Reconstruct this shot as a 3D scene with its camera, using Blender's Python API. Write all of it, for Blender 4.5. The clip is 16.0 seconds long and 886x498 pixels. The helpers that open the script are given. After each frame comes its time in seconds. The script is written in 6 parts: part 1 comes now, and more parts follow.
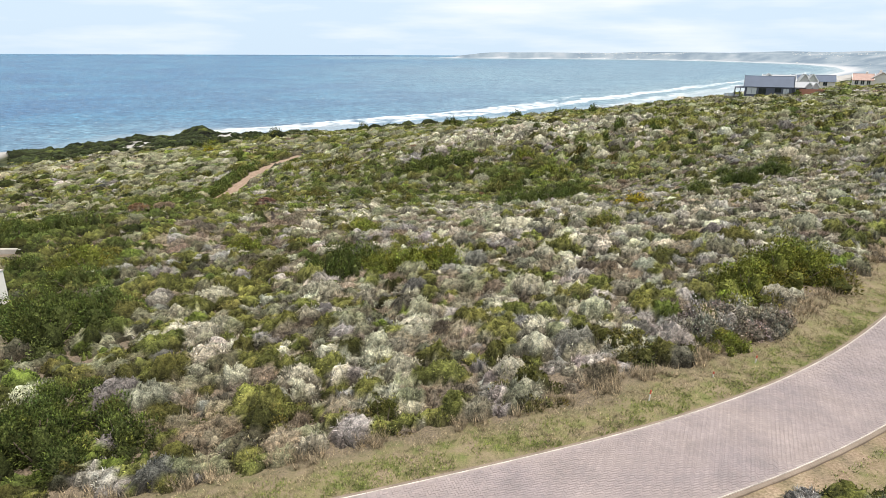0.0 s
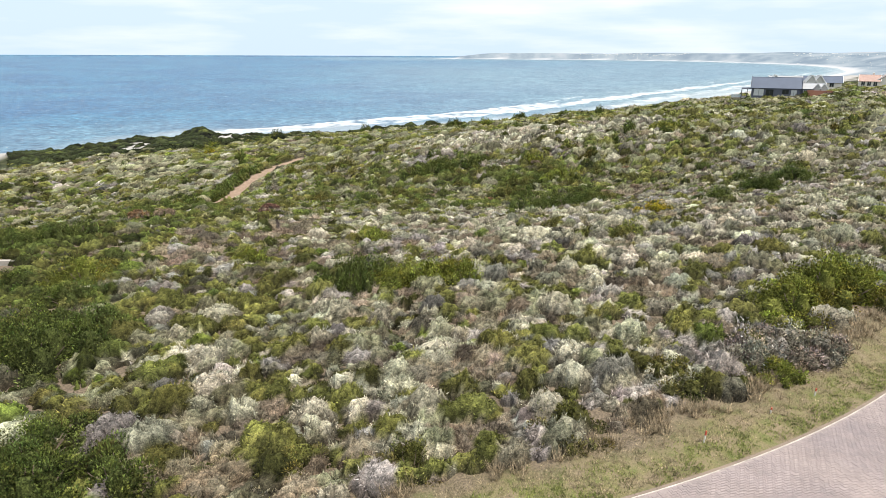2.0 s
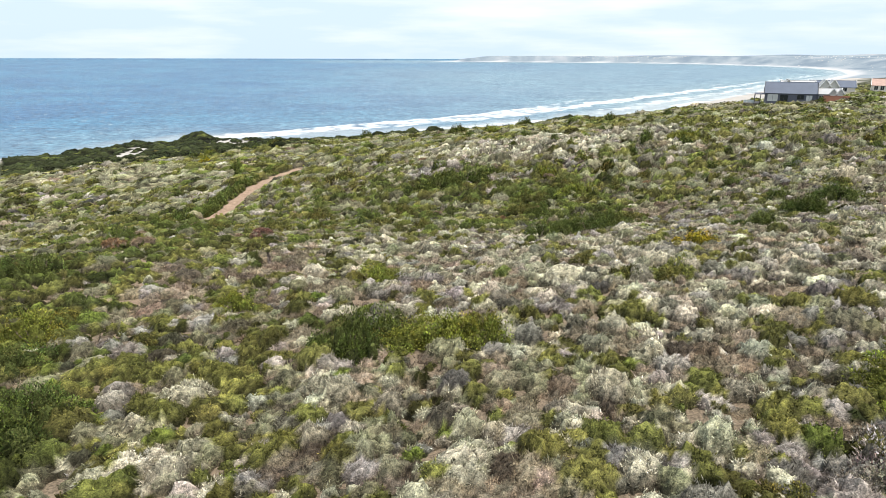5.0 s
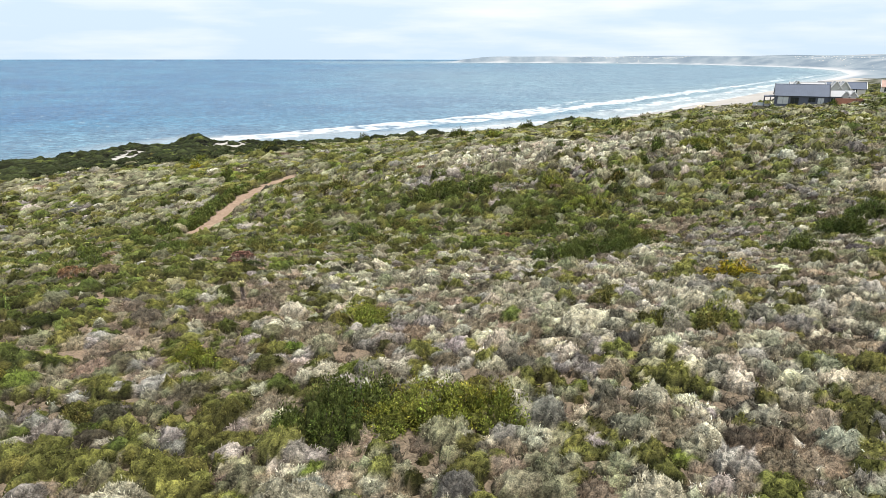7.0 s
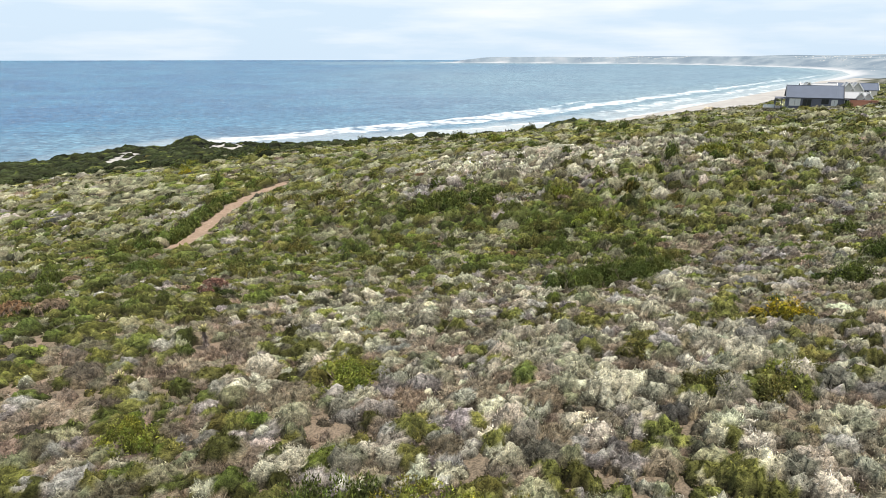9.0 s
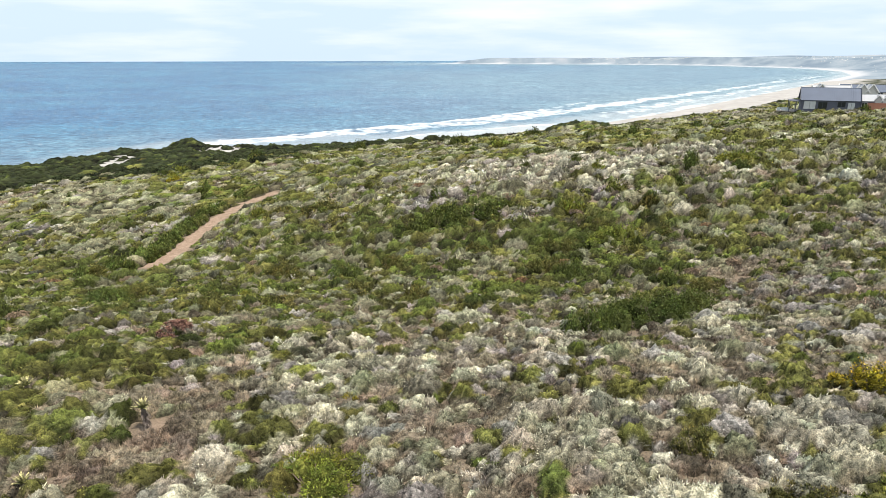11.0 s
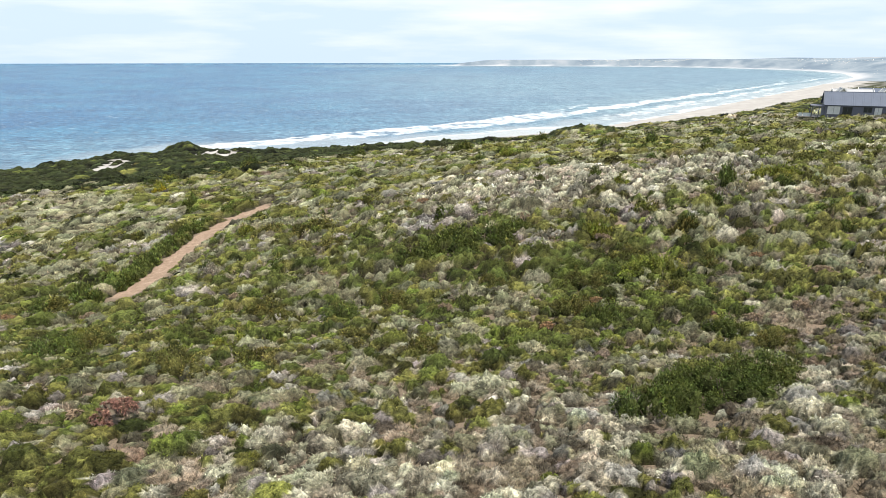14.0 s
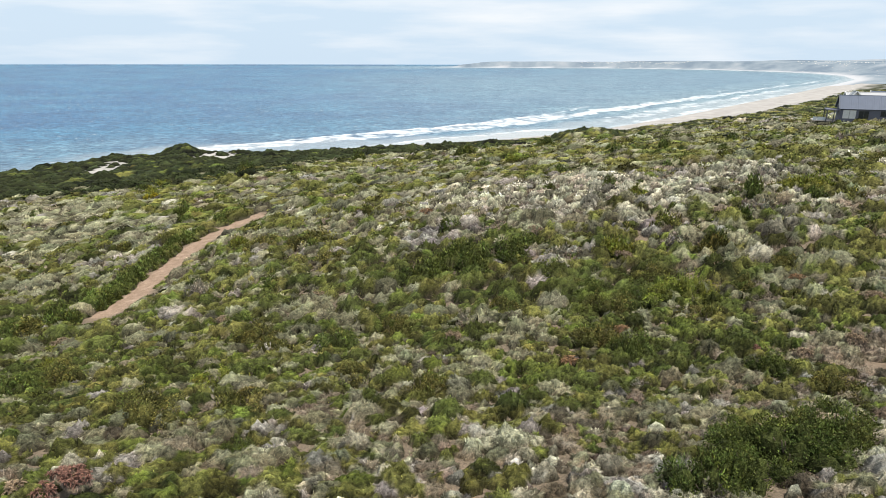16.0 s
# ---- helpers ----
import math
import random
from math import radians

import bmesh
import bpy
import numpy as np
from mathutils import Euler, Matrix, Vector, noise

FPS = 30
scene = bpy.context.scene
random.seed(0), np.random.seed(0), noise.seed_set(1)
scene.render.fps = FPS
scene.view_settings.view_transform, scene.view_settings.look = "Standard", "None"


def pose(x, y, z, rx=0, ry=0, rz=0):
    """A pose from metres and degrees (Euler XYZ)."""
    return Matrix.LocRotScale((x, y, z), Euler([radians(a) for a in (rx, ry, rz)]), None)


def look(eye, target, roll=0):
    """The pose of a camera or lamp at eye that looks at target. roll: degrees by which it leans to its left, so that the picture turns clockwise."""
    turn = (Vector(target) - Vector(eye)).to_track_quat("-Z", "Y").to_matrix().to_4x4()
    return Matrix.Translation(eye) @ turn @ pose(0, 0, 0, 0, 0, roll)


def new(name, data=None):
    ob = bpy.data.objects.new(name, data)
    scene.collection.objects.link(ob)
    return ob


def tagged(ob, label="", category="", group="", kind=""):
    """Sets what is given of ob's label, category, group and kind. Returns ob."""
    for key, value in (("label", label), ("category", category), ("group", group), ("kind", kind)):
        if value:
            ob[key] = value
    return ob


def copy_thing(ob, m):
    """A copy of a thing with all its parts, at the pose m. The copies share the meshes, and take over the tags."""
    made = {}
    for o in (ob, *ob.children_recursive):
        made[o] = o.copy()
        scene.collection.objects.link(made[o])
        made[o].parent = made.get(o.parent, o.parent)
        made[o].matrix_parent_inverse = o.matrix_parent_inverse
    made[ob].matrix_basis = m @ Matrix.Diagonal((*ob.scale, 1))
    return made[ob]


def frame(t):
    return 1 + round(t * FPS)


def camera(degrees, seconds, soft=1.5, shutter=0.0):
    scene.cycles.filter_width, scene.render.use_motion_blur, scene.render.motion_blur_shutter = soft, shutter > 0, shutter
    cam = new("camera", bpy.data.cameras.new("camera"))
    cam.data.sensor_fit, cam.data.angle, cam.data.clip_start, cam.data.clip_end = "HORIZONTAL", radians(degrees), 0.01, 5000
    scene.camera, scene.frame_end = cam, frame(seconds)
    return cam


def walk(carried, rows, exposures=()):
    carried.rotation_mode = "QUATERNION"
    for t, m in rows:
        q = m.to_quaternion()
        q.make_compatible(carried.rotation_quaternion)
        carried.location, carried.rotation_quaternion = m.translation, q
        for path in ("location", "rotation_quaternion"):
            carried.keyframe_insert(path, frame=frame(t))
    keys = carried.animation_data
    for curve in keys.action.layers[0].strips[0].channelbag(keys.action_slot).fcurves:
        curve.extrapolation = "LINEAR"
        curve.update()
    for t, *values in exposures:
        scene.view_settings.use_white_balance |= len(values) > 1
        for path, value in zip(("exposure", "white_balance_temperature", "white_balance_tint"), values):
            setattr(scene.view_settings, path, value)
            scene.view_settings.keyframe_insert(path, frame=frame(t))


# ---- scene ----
cam = camera(71.4, 16.0, 0.72)
PATH = [
    (0, (1.356, -1.451, 16.592), (0.703, 93.811, -13.818), 0.256),
    (0.5, (1.088, -0.749, 16.576), (0.421, 94.501, -13.872), 0.265),
    (1, (0.732, -0.106, 16.585), (0.052, 95.148, -13.847), 0.269),
    (1.5, (0.364, 0.651, 16.621), (-0.329, 95.922, -13.759), 0.269),
    (2, (0.034, 1.570, 16.654), (-0.671, 96.864, -13.654), 0.266),
    (2.5, (-0.275, 2.605, 16.720), (-0.993, 97.925, -13.508), 0.259),
    (3, (-0.547, 3.809, 16.816), (-1.276, 99.153, -13.332), 0.249),
    (5.5, (-1.358, 12.109, 17.448), (-2.136, 107.536, -12.434), 0.169),
    (6, (-1.329, 14.057, 17.557), (-2.115, 109.492, -12.300), 0.149),
    (6.5, (-1.291, 16.117, 17.643), (-2.084, 111.558, -12.196), 0.129),
    (7, (-1.283, 18.176, 17.719), (-2.083, 113.622, -12.105), 0.109),
    (7.5, (-1.253, 20.216, 17.730), (-2.059, 115.666, -12.079), 0.089),
    (8, (-1.235, 22.295, 17.735), (-2.047, 117.750, -12.060), 0.069),
    (8.5, (-1.295, 24.407, 17.755), (-2.111, 119.867, -12.022), 0.050),
    (9, (-1.283, 26.614, 17.823), (-2.103, 122.081, -11.934), 0.033),
    (11.5, (-1.602, 38.454, 17.992), (-2.430, 133.974, -11.591), -0.021),
    (12, (-1.772, 40.721, 17.991), (-2.598, 136.255, -11.548), -0.023),
    (12.5, (-2.023, 42.892, 17.992), (-2.847, 138.440, -11.502), -0.021),
    (13, (-2.247, 44.784, 18.060), (-3.068, 140.346, -11.389), -0.015),
    (13.5, (-2.474, 46.540, 18.117), (-3.292, 142.116, -11.288), -0.005),
    (14, (-2.738, 48.251, 18.175), (-3.551, 143.840, -11.187), 0.011),
    (14.5, (-2.974, 50.060, 18.197), (-3.782, 145.663, -11.120), 0.032),
    (15, (-3.207, 51.802, 18.164), (-4.008, 147.420, -11.103), 0.058),
    (15.5, (-3.430, 53.545, 18.187), (-4.223, 149.181, -11.021), 0.090),
    (16, (-3.638, 55.294, 18.182), (-4.423, 150.953, -10.950), 0.128),
]
walk(cam, [(t, look(eye, target, roll)) for t, eye, target, roll in PATH], [(0.0, 0.29), (3.0, 0.40), (5.5, 0.40), (7.5, 0.29), (9.0, 0.27), (11.5, 0.37), (14.0, 0.36), (15.0, 0.28), (16.0, 0.19)])

# ---- light: high sun softened by thin cloud, pale sky with thin broken cloud ----
SUN_ELEVATION, SUN_AZIMUTH = 68.0, 130.0  # azimuth clockwise from +y
world = bpy.data.worlds.new("world")
scene.world = world
world.use_nodes = True
wn, wl = world.node_tree.nodes, world.node_tree.links
wn.clear()
sky = wn.new("ShaderNodeTexSky")
sky.sky_type, sky.sun_disc = "NISHITA", False
sky.sun_elevation, sky.sun_rotation = radians(SUN_ELEVATION), radians(SUN_AZIMUTH)
sky.air_density, sky.dust_density, sky.altitude = 1.0, 2.0, 50
wgeo = wn.new("ShaderNodeTexCoord")
wmap = wn.new("ShaderNodeMapping")
wmap.inputs["Scale"].default_value = (2.0, 2.0, 15.0)
wl.new(wgeo.outputs["Generated"], wmap.inputs["Vector"])
wnoise = wn.new("ShaderNodeTexNoise")
wnoise.inputs["Scale"].default_value, wnoise.inputs["Detail"].default_value = 2.2, 7
wl.new(wmap.outputs["Vector"], wnoise.inputs["Vector"])
whaze = wn.new("ShaderNodeMixRGB")
whigh = wn.new("ShaderNodeSeparateXYZ")
wl.new(wgeo.outputs["Generated"], whigh.inputs[0])
wthin = wn.new("ShaderNodeMapRange")  # the haze thins overhead
wthin.inputs["From Min"].default_value, wthin.inputs["From Max"].default_value = 0.2, 0.9
wthin.inputs["To Min"].default_value, wthin.inputs["To Max"].default_value = 0.95, 0.3
wl.new(whigh.outputs["Z"], wthin.inputs["Value"])
wl.new(wthin.outputs["Result"], whaze.inputs["Fac"])
whaze.inputs["Color2"].default_value = (5.5, 6.7, 7.9, 1)
wl.new(sky.outputs["Color"], whaze.inputs["Color1"])
wramp = wn.new("ShaderNodeValToRGB")
wramp.color_ramp.elements[0].position, wramp.color_ramp.elements[1].position = 0.44, 0.84
wl.new(wnoise.outputs["Fac"], wramp.inputs["Fac"])
wmix = wn.new("ShaderNodeMixRGB")
wmix.inputs["Color2"].default_value = (8.0, 8.2, 8.4, 1)
wl.new(wramp.outputs["Color"], wmix.inputs["Fac"])
wl.new(whaze.outputs["Color"], wmix.inputs["Color1"])
wbg = wn.new("ShaderNodeBackground")
wbg.inputs["Strength"].default_value = 0.107
wl.new(wmix.outputs["Color"], wbg.inputs["Color"])
wout = wn.new("ShaderNodeOutputWorld")
wl.new(wbg.outputs["Background"], wout.inputs["Surface"])

sun = new("sun", bpy.data.lights.new("sun", "SUN"))
sun.data.energy, sun.data.angle, sun.data.color = 4.9, radians(5.0), (1.0, 0.935, 0.85)
sa, se = radians(SUN_AZIMUTH), radians(SUN_ELEVATION)
sun.matrix_world = look((math.sin(sa) * 100 * math.cos(se), math.cos(sa) * 100 * math.cos(se), 100 * math.sin(se)), (0, 0, 0))

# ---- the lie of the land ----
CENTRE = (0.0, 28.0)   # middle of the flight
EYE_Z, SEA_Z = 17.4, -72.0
RELIEF = [
    0.1, 0.2, 0.5, 0.3, -0.3, -0.4, -0.2, -0.2, -0.1,
    0.4, 0.5, 1.4, 1.6, 0.7, 0.3, -0.1, -0.7, -0.4,
    0.3, 0.4, 1.7, 1.5, 0.2, 0.7, 0.2, -0.9, -0.6,
    -0.9, -1.3, -0.5, -0.7, -1.3, 0.2, 0.5, -0.4, -0.3,
    -1.9, -2.3, -1.6, -0.3, 0.4, 1.0, 0.7, -0.0, -0.1,
    -0.5, -0.3, 0.1, 1.0, 1.5, 1.3, 0.6, -0.3, -0.3,
    1.0, 1.1, 0.1, 0.1, 0.5, 0.7, 0.6, -0.0, -0.2,
    0.7, 0.4, -0.8, -0.9, -0.5, -0.3, 0.5, 0.7, 0.2,
    0.2, -0.0, -0.6, -0.7, -0.6, -0.6, -0.1, 0.4, 0.2,
]
HUMPS = [
    0.0, -0.2, -0.1, 0.1, -0.2, -0.3,
    0.3, -0.4, -0.1, 0.4, 0.1, 0.2,
    1.4, 0.9, -0.1, 0.9, 0.6, 0.4,
    0.7, 0.2, -0.7, -0.6, -0.8, -0.2,
    -0.2, -0.4, -0.6, -1.0, -1.2, -0.3,
    -0.4, -0.3, -0.2, -0.2, 0.3, 0.3,
    -0.4, 0.1, 0.5, 0.5, 0.6, 0.2,
]
RX, RY = np.arange(-160, 201, 45.0), np.arange(-20, 321, 42.0)
COAST = [(-3000, -1500), (-1300, -500), (-560, 260), (-400, 470), (-345, 600), (-290, 672), (-175, 705), (-63, 750), (70, 817), (196, 917), (395, 1151), (625, 1450), (1020, 1963),
         (1709, 2892), (2193, 3548), (2760, 4582), (3185, 5776), (3296, 6829), (3307, 8342), (2586, 9713), (1200, 10500), (-300, 11200),
         (400, 12500), (5000, 15000), (20000, 22000), (30000, 0), (20000, -20000), (-3000, -20000)]

# humps of the thicket-covered foredunes: x, y, half-widths, height
DUNES = [(-206, 608, 26, 14, 4.5), (-253, 634, 19, 18, 10.8), (-300, 600, 30, 25, 5.9), (-335, 565, 35, 25, 2.5), (-375, 520, 40, 25, 6.0), (-40, 560, 24, 22, 9.5), (98, 508, 48, 30, 19.0), (160, 560, 22, 18, 9)]
SANDY = [(-264, 528, 33, 19), (-285, 560, 17, 28), (-312, 533, 12, 3), (-206, 592, 24, 22), (-92, 655, 30, 12), (-60, 668, 25, 8), (-50, 612, 26, 4), (-8, 640, 14, 5), (20, 720, 30, 10)]

BEACH_X, BEACH_W = [-300, -150, 0, 250, 450, 800], [22, 34, 45, 60, 118, 150]  # how far the bare sand reaches inland


def smooth(a, b, v):
    t = np.clip((v - a) / (b - a), 0, 1)
    return t * t * (3 - 2 * t)


def inland(x, y):
    """Metres from the shore line, positive on land."""
    best, inside = np.full(x.shape, 1e9), np.zeros(x.shape, bool)
    for (ax, ay), (bx, by) in zip(COAST, COAST[1:] + COAST[:1]):
        dx, dy = bx - ax, by - ay
        t = np.clip(((x - ax) * dx + (y - ay) * dy) / (dx * dx + dy * dy), 0, 1)
        best = np.minimum(best, np.hypot(x - ax - t * dx, y - ay - t * dy))
        if ay != by:
            inside ^= ((ay > y) != (by > y)) & (x < ax + (y - ay) * dx / dy)
    return np.where(inside, best, -best)


def waves(x, y, size, seed):
    """A cheap smooth noise of about -1 to 1."""
    rng = np.random.RandomState(seed)
    out = 0
    for k in range(7):
        a, p = rng.uniform(0, 2 * np.pi), rng.uniform(0, 2 * np.pi)
        f = 2 * np.pi / (size * rng.uniform(0.6, 1.7))
        q = rng.uniform(0, 2 * np.pi)
        out = out + np.sin(f * (np.cos(a) * x + np.sin(a) * y) + p + 1.3 * np.sin(f * 0.6 * (np.cos(a + q) * x + np.sin(a + q) * y)))
    return out / 4.0


def hill(x, y):
    """The height of the hillside round the flight."""
    z = -1.40 + 8.17 * x / 100 + -4.60 * y / 100
    for n, weight in enumerate(RELIEF):
        z = z + weight * np.exp(-((x - RX[n % 9]) ** 2 + (y - RY[n // 9]) ** 2) / (2 * 42.0**2))
    for n, weight in enumerate(HUMPS):
        z = z + weight * np.exp(-((x + 44 - 20.0 * (n % 6)) ** 2 + (y - 30 - 20.0 * (n // 6)) ** 2) / (2 * 17.0**2))
    return z


def land(x, y):
    x, y = np.asarray(x, float), np.asarray(y, float)
    s = inland(x, y)
    dunes = np.interp(s, [-300, 0, 45, 70, 110, 200, 300, 380, 450, 520, 700, 1500, 5000], [-90, -72.2, -69.5, -66, -62, -60, -47, -25, -10, 1, 10, 18, 45])
    dunes = dunes + smooth(55, 110, s) * (1 - smooth(300, 420, s)) * 1.5 * waves(x, y, 70, 3)
    for cx, cy, rx, ry, top in DUNES:
        dunes = dunes + top * np.exp(-((x - cx) / rx) ** 2 - ((y - cy) / ry) ** 2)
    dunes = dunes + smooth(600, 3000, s) * 16 * waves(x, y, 2600, 5)
    dunes = dunes - 6 * smooth(330, 450, s) * (1 - smooth(600, 720, s)) * smooth(-65, -25, x) * (1 - smooth(80, 125, x))  # a dip behind the crest
    near = 1 - smooth(170, 300, np.hypot((x - 10) * 0.9, y - 95))
    crest = 2.5 * np.exp(-(((x + 72) / 28) ** 2) - ((y - 275) / 40) ** 2)
    return near * (hill(np.clip(x, -220, 260), np.clip(y, -80, 380)) + crest) + (1 - near) * dunes


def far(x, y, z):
    """The far backdrop: beyond two kilometres, distances are compressed along lines of sight to the middle of the
    flight, fitted to the camera's view.
    """
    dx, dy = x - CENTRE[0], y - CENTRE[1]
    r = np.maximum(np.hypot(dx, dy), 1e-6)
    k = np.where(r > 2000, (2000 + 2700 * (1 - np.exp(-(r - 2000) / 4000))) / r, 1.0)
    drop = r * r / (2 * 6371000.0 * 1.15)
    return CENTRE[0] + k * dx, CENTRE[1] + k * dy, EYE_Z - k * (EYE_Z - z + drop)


# ---- materials ----
def material(name):
    m = bpy.data.materials.new(name)
    m.use_nodes = True
    return m, m.node_tree.nodes, m.node_tree.links, m.node_tree.nodes["Principled BSDF"]


def noise_node(n, l, scale, detail=4, coords=None, rough=0.55):
    t = n.new("ShaderNodeTexNoise")
    t.inputs["Scale"].default_value, t.inputs["Detail"].default_value, t.inputs["Roughness"].default_value = scale, detail, rough
    if coords is None:
        coords = n.new("ShaderNodeTexCoord").outputs["Object"]
    l.new(coords, t.inputs["Vector"])
    return t


def ramp(n, l, fac, stops):
    r = n.new("ShaderNodeValToRGB")
    e = r.color_ramp.elements
    while len(e) < len(stops):
        e.new(0.5)
    for k, (p, c) in zip(e, stops):
        k.position, k.color = p, (*c, 1) if len(c) == 3 else c
    l.new(fac, r.inputs["Fac"])
    return r


def mixed(n, l, fac, a, b, mode="MIX"):
    m = n.new("ShaderNodeMixRGB")
    m.blend_type = mode
    for v, k in ((fac, "Fac"), (a, "Color1"), (b, "Color2")):
        if isinstance(v, (int, float)):
            m.inputs[k].default_value = v
        elif isinstance(v, tuple):
            m.inputs[k].default_value = (*v, 1)
        else:
            l.new(v, m.inputs[k])
    return m.outputs["Color"]


def bumped(n, l, b, height, strength, distance):
    k = n.new("ShaderNodeBump")
    k.inputs["Strength"].default_value, k.inputs["Distance"].default_value = strength, distance
    l.new(height, k.inputs["Height"])
    l.new(k.outputs["Normal"], b.inputs["Normal"])


def plain(name, colour, roughness=0.7, metallic=0.0, scale=6.0, spread=0.25, relief=0.3):
    """A painted or mineral surface with broad stains, fine grain and a little relief."""
    m, n, l, b = material(name)
    big, fine = noise_node(n, l, scale * 0.3, 5), noise_node(n, l, scale * 6, 6)
    lo, hi = tuple(c * (1 - spread) for c in colour), tuple(min(1, c * (1 + spread)) for c in colour)
    c = ramp(n, l, big.outputs["Fac"], [(0.3, lo), (0.7, hi)]).outputs["Color"]
    c = mixed(n, l, 0.35, c, ramp(n, l, fine.outputs["Fac"], [(0.35, lo), (0.65, hi)]).outputs["Color"])
    l.new(c, b.inputs["Base Color"])
    b.inputs["Roughness"].default_value, b.inputs["Metallic"].default_value = roughness, metallic
    bumped(n, l, b, fine.outputs["Fac"], relief, 0.02)
    return m


def attribute(n, name):
    a = n.new("ShaderNodeAttribute")
    a.attribute_name = name
    return a.outputs["Color"], a.outputs["Fac"]


def foliage(name, roughness=0.75, single=True):
    """Leaves and flower heads: tint per plant, each leaf a little different, fine speckle and relief."""
    m, n, l, b = material(name)
    colour, _ = attribute(n, "tint")
    g = n.new("ShaderNodeNewGeometry")
    c = colour
    if single:
        v = ramp(n, l, g.outputs["Random Per Island"], [(0.0, (0.5, 0.5, 0.5)), (1.0, (1.4, 1.4, 1.4))])
        c = mixed(n, l, 1.0, colour, v.outputs["Color"], "MULTIPLY")
    fine, mid = noise_node(n, l, 16.0, 3, g.outputs["Position"], 0.7), noise_node(n, l, 4.0, 4, g.outputs["Position"], 0.6)
    c = mixed(n, l, 1.0, c, ramp(n, l, fine.outputs["Fac"], [(0.33, (0.52, 0.50, 0.46)), (0.5, (1.03, 1.03, 1.02)), (0.67, (1.6, 1.58, 1.52))]).outputs["Color"], "MULTIPLY")
    c = mixed(n, l, 1.0, c, ramp(n, l, mid.outputs["Fac"], [(0.34, (0.5, 0.52, 0.5)), (0.5, (0.95, 0.95, 0.94)), (0.66, (1.4, 1.38, 1.32))]).outputs["Color"], "MULTIPLY")
    l.new(c, b.inputs["Base Color"])
    b.inputs["Roughness"].default_value = roughness
    b.inputs["Specular IOR Level"].default_value = 0.08
    bumped(n, l, b, fine.outputs["Fac"], 0.9, 0.08)
    return m


LEAVES, CANOPY = foliage("leaves"), foliage("close-grown leaves", single=False)


def ground_material():
    m, n, l, b = material("hillside soil")
    pos = n.new("ShaderNodeNewGeometry").outputs["Position"]
    big, mid, fine = (noise_node(n, l, s, 6, pos) for s in (0.06, 0.7, 9.0))
    soil = ramp(n, l, mid.outputs["Fac"], [(0.3, (0.085, 0.066, 0.047)), (0.55, (0.15, 0.115, 0.08)), (0.75, (0.22, 0.17, 0.122))]).outputs["Color"]
    litter = ramp(n, l, fine.outputs["Fac"], [(0.35, (0.06, 0.05, 0.035)), (0.65, (0.24, 0.19, 0.135))]).outputs["Color"]
    near = mixed(n, l, 0.7, soil, litter)
    scrub = ramp(n, l, noise_node(n, l, 0.16, 8, pos, 0.7).outputs["Fac"],
                 [(0.36, (0.014, 0.018, 0.008)), (0.5, (0.034, 0.04, 0.016)), (0.62, (0.075, 0.072, 0.035)), (0.7, (0.2, 0.18, 0.12))]).outputs["Color"]
    mask, _ = attribute(n, "cover")
    parts = n.new("ShaderNodeSeparateColor")
    l.new(mask, parts.inputs["Color"])
    c = mixed(n, l, parts.outputs["Red"], near, scrub)
    sand = ramp(n, l, noise_node(n, l, 0.05, 6, pos).outputs["Fac"], [(0.3, (0.285, 0.27, 0.25)), (0.7, (0.41, 0.39, 0.36))]).outputs["Color"]
    c = mixed(n, l, parts.outputs["Green"], c, sand)
    grass = ramp(n, l, noise_node(n, l, 1.3, 6, pos).outputs["Fac"], [(0.36, (0.21, 0.165, 0.105)), (0.52, (0.175, 0.155, 0.075)), (0.7, (0.115, 0.135, 0.04))]).outputs["Color"]
    grass = mixed(n, l, 1.0, grass, ramp(n, l, noise_node(n, l, 22.0, 4, pos, 0.7).outputs["Fac"], [(0.3, (0.45, 0.45, 0.45)), (0.7, (1.5, 1.5, 1.5))]).outputs["Color"], "MULTIPLY")
    c = mixed(n, l, parts.outputs["Blue"], c, grass)
    worn_mask, _ = attribute(n, "worn")
    wparts = n.new("ShaderNodeSeparateColor")
    l.new(worn_mask, wparts.inputs["Color"])
    dust = ramp(n, l, noise_node(n, l, 0.9, 7, pos, 0.65).outputs["Fac"], [(0.3, (0.205, 0.145, 0.102)), (0.55, (0.305, 0.222, 0.162)), (0.75, (0.4, 0.31, 0.235))]).outputs["Color"]
    dust = mixed(n, l, 1.0, dust, ramp(n, l, fine.outputs["Fac"], [(0.36, (0.62, 0.6, 0.56)), (0.64, (1.25, 1.25, 1.25))]).outputs["Color"], "MULTIPLY")
    c = mixed(n, l, wparts.outputs["Red"], c, dust)
    c = mixed(n, l, wparts.outputs["Green"], c, dust)
    l.new(c, b.inputs["Base Color"])
    b.inputs["Roughness"].default_value = 0.95
    b.inputs["Specular IOR Level"].default_value = 0.15
    bumped(n, l, b, fine.outputs["Fac"], 0.5, 0.06)
    return m


